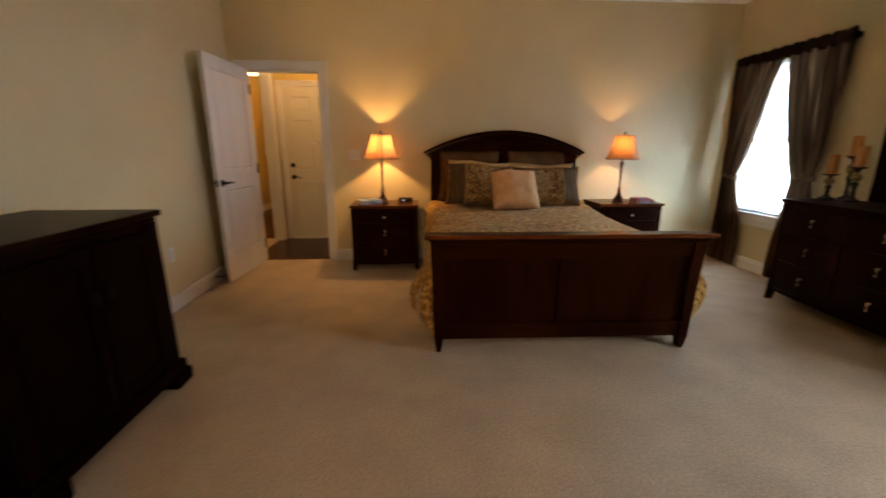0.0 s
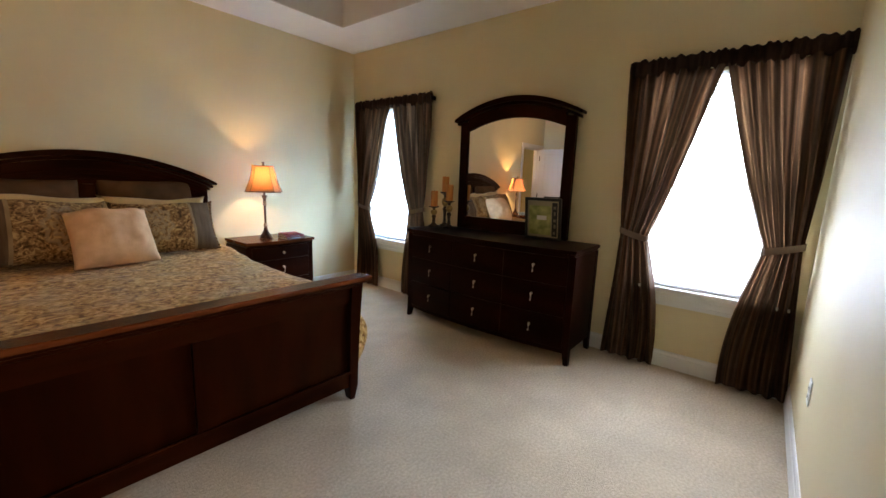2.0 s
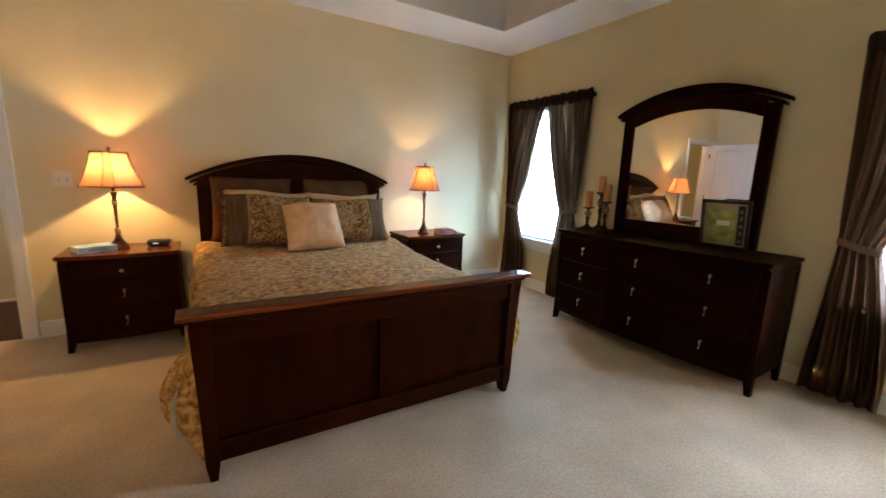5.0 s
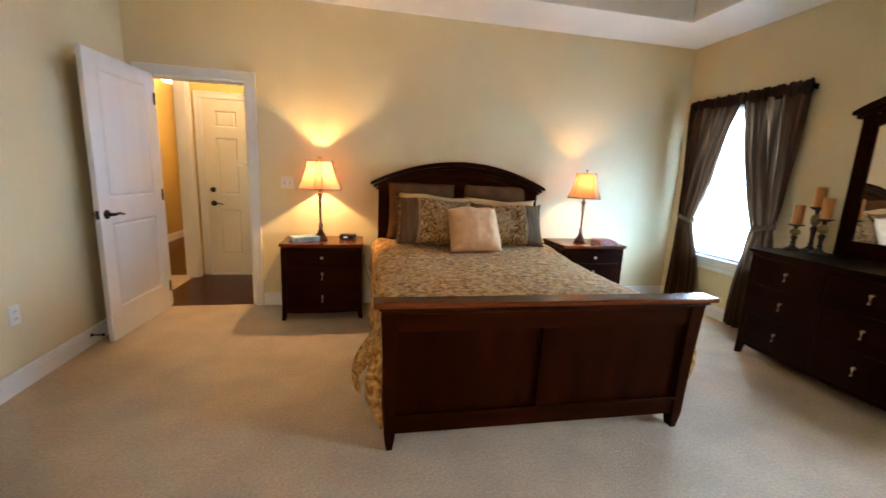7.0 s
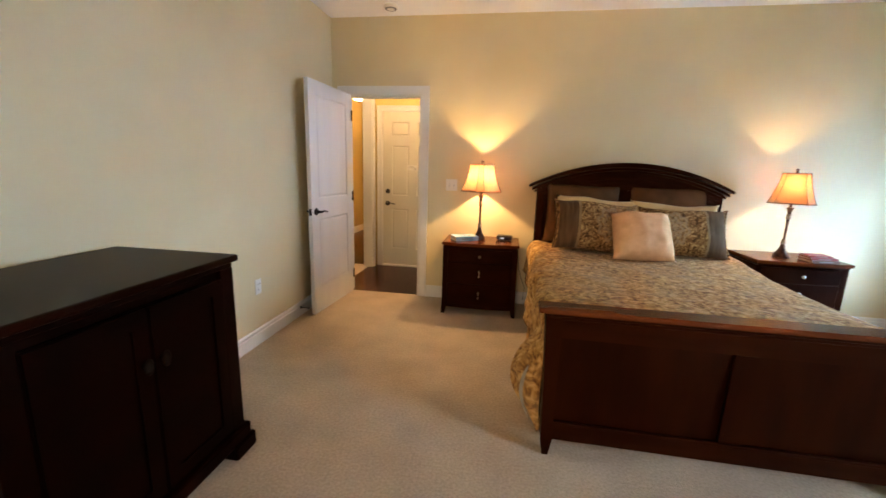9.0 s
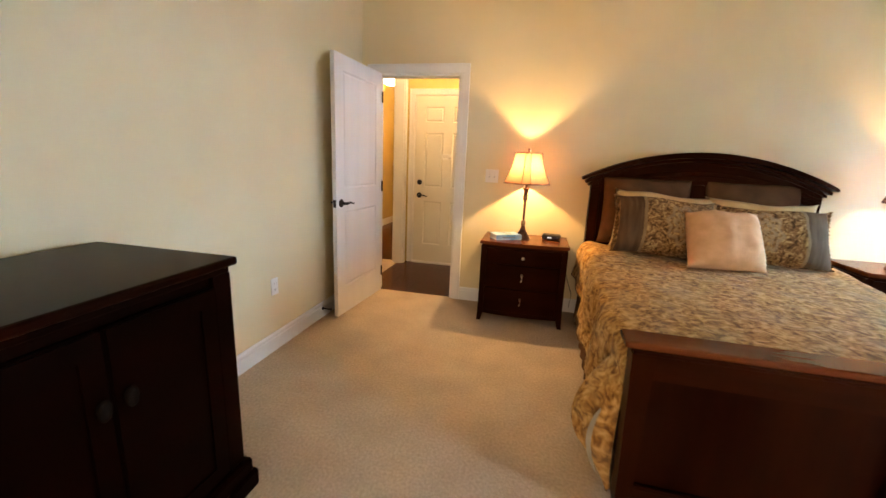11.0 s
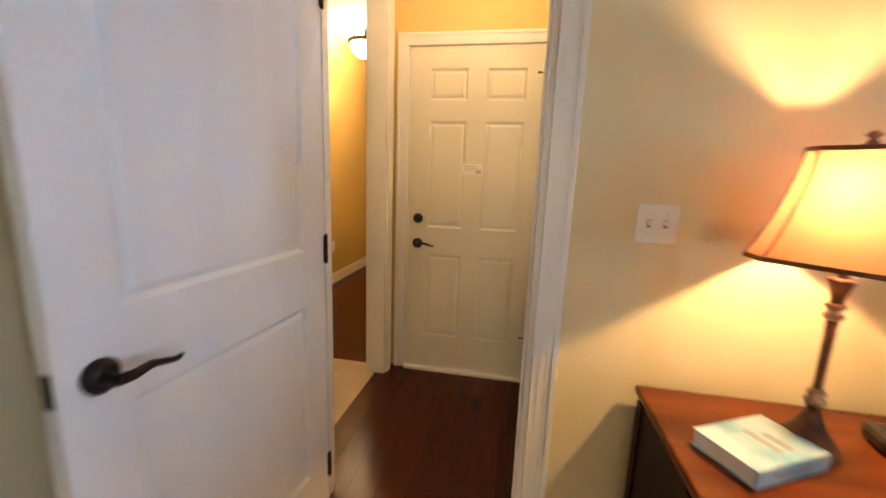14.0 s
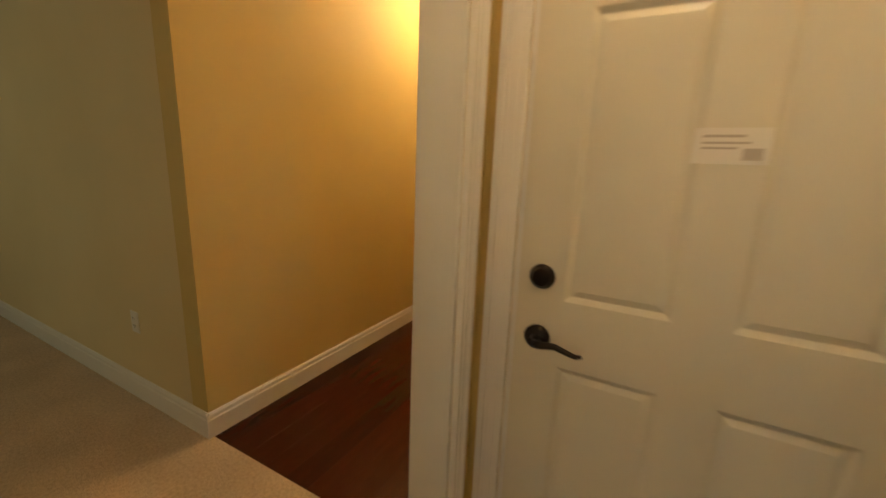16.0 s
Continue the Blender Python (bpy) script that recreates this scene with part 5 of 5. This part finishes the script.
part("vent_ring", lathe([(0.052, -0.027), (0.054, -0.029), (0.05, -0.031), (0.046, -0.033)], 28), GREYPRINT, sm)

ds = thing("door_stop", "dark spring door stop on the baseboard behind the open door", "door stop", pose(WW + 0.016, 3.29, 0.075, 0, 90, 0))
part("base", lathe([(0.014, 0), (0.014, 0.004), (0.008, 0.008)], 14), BRONZE, ds)
part("rod", lathe([(0.005, 0.006), (0.005, 0.068)], 10), BRONZE, ds)
part("tip", lathe([(0.009, 0.066), (0.010, 0.078), (0.006, 0.082)], 12), BLACK, ds)

no = thing("notice", "small white printed notice stuck on the outer door", "sign", pose(-1.378, 5.3168, 1.345, 0, 0, 0))
part("paper", boxes((-0.062, 0.062, -0.0016, -0.0002, -0.034, 0.034)), mat("notice_paper", (0.8, 0.78, 0.74), 0.5), no)
part("print", boxes((-0.048, 0.02, -0.0024, -0.0017, 0.016, 0.021), (-0.048, 0.03, -0.0024, -0.0017, 0.004, 0.008), (-0.048, 0.01, -0.0024, -0.0017, -0.006, -0.002), (0.02, 0.052, -0.0024, -0.0017, -0.026, -0.004)), mat("faint_print", (0.5, 0.46, 0.42), 0.6), no)

for z in (1.83, 0.25):
    g = thing("door_guard", "dark bronze pivoting stop over the outer door hinge", "door stop", pose(-0.974, 5.312, z))
    part("plate", boxes((-0.008, 0.008, -0.008, 0.0, -0.07, 0.06)), BRONZE, g)
    part("arm", tube([(0, -0.01, 0.055), (-0.03, -0.03, 0.06), (-0.05, -0.034, 0.06)], 0.004, 8), BRONZE, g, smooth=True)
    part("pad", lathe([(0.008, 0), (0.008, 0.010)], 12), BLACK, g, m=pose(-0.05, -0.034, 0.054))
    part("knob", lathe([(0.007, 0), (0.009, 0.004), (0.004, 0.014)], 12), BRONZE, g, m=pose(0.004, -0.01, 0.066))

structure("strike_plate", boxes((DX1 - 0.0195, DX1 - 0.0175, NW + 0.005, NW + 0.035, 0.90, 0.96)), NICKEL, "metal strike plate in the door jamb")

FROST = mat("frosted_glass", (0.95, 0.9, 0.8), 0.5)
FROST.node_tree.nodes["Principled BSDF"].inputs["Emission Color"].default_value = (1.0, 0.82, 0.55, 1)
FROST.node_tree.nodes["Principled BSDF"].inputs["Emission Strength"].default_value = 5.0


def ceiling_light(x, y, label, drop=0.0):
    ob = thing("ceiling_light", label, "ceiling light", pose(x, y, CH))
    part("canopy", lathe([(0.04, 0), (0.04, -0.012), (0.012, -0.02), (0.008, -0.10 - drop)], 24), BRONZE, ob)
    part("bowl", lathe([(r, z - drop) for r, z in ((0.160, -0.115), (0.158, -0.15), (0.135, -0.20), (0.08, -0.245), (0.01, -0.262))], 32), FROST, ob, "glowing frosted glass bowl", smooth=True)
    part("rim", lathe([(r, z - drop) for r, z in ((0.161, -0.090), (0.178, -0.094), (0.180, -0.116), (0.161, -0.122))], 32), BRONZE, ob, "dark bronze rim")
    part("finial", lathe([(r, z - drop) for r, z in ((0.012, -0.260), (0.014, -0.270), (0.006, -0.280), (0.003, -0.288))], 12), BRONZE, ob)
    for i in range(3):
        a = 2 * math.pi * i / 3
        part("arm", tube([(0.02 * math.cos(a), 0.02 * math.sin(a), -0.03), (0.10 * math.cos(a), 0.10 * math.sin(a), -0.05 - drop / 2), (0.168 * math.cos(a), 0.168 * math.sin(a), -0.10 - drop)], 0.005, 8), BRONZE, ob, smooth=True)


ceiling_light(-2.74, 7.0, "hall ceiling light with a glowing glass bowl", 0.045)
ceiling_light(-1.40, 4.62, "entry ceiling light with a glowing glass bowl")

cord = thing("lamp_cord", "black lamp cord hanging behind the nightstand", "cable", pose(0, 0, 0))
part("cord", tube([(0.02, 4.10, 0.50), (0.03, 4.10, 0.38), (0.06, 4.095, 0.28), (0.10, 4.09, 0.18), (0.09, 4.09, 0.05)], 0.003, 6), BLACK, cord, smooth=True)

# floorboards
PLANK = textured(mat("floorboard", (0.05, 0.012, 0.005), 0.24, spec=0.24), (0.046, 0.008, 0.0025), (0.058, 0.0102, 0.0033), 4, 5, stretch=(7, 1, 1), bump=0.12, bump_scale=22)
pn, pl, pp = nodes(PLANK)
oi = pn.new("ShaderNodeObjectInfo")
pr = pn.new("ShaderNodeMapRange")
pr.inputs["To Min"].default_value, pr.inputs["To Max"].default_value = 0.75, 1.25
pm = pn.new("ShaderNodeVectorMath")
pm.operation = "SCALE"
pl.new(oi.outputs["Random"], pr.inputs["Value"])
pl.new([q for q in pn if q.bl_idname == "ShaderNodeValToRGB"][0].outputs[0], pm.inputs[0])
pl.new(pr.outputs[0], pm.inputs["Scale"])
pl.new(pm.outputs[0], pp.inputs["Base Color"])
meshes = {}
rnd = random.Random(11)
for x0, x1, y0, y1 in ((-1.95, -0.74, NW + 0.02, VY + 0.12), (-3.18, -1.95, 5.30, 9.0)):
    n = round((x1 - x0) / 0.123)
    w = (x1 - x0) / n
    for i in range(n):
        y = y0
        while y < y1 - 0.01:
            L = min(rnd.choice((0.6, 0.9, 1.2, 1.5)), y1 - y)
            if y1 - y - L < 0.25:
                L = y1 - y
            key = (round(w, 4), round(L, 3))
            if key not in meshes:
                meshes[key] = finish("plank", boxes((0.0003, w - 0.0003, 0.0003, L - 0.0003, -0.0085, 0.0), bevel=0.0006), PLANK)
            p = new("plank", meshes[key])
            p.parent, p.location = floor_entry, (x0 + i * w, y, 0)
            y += L
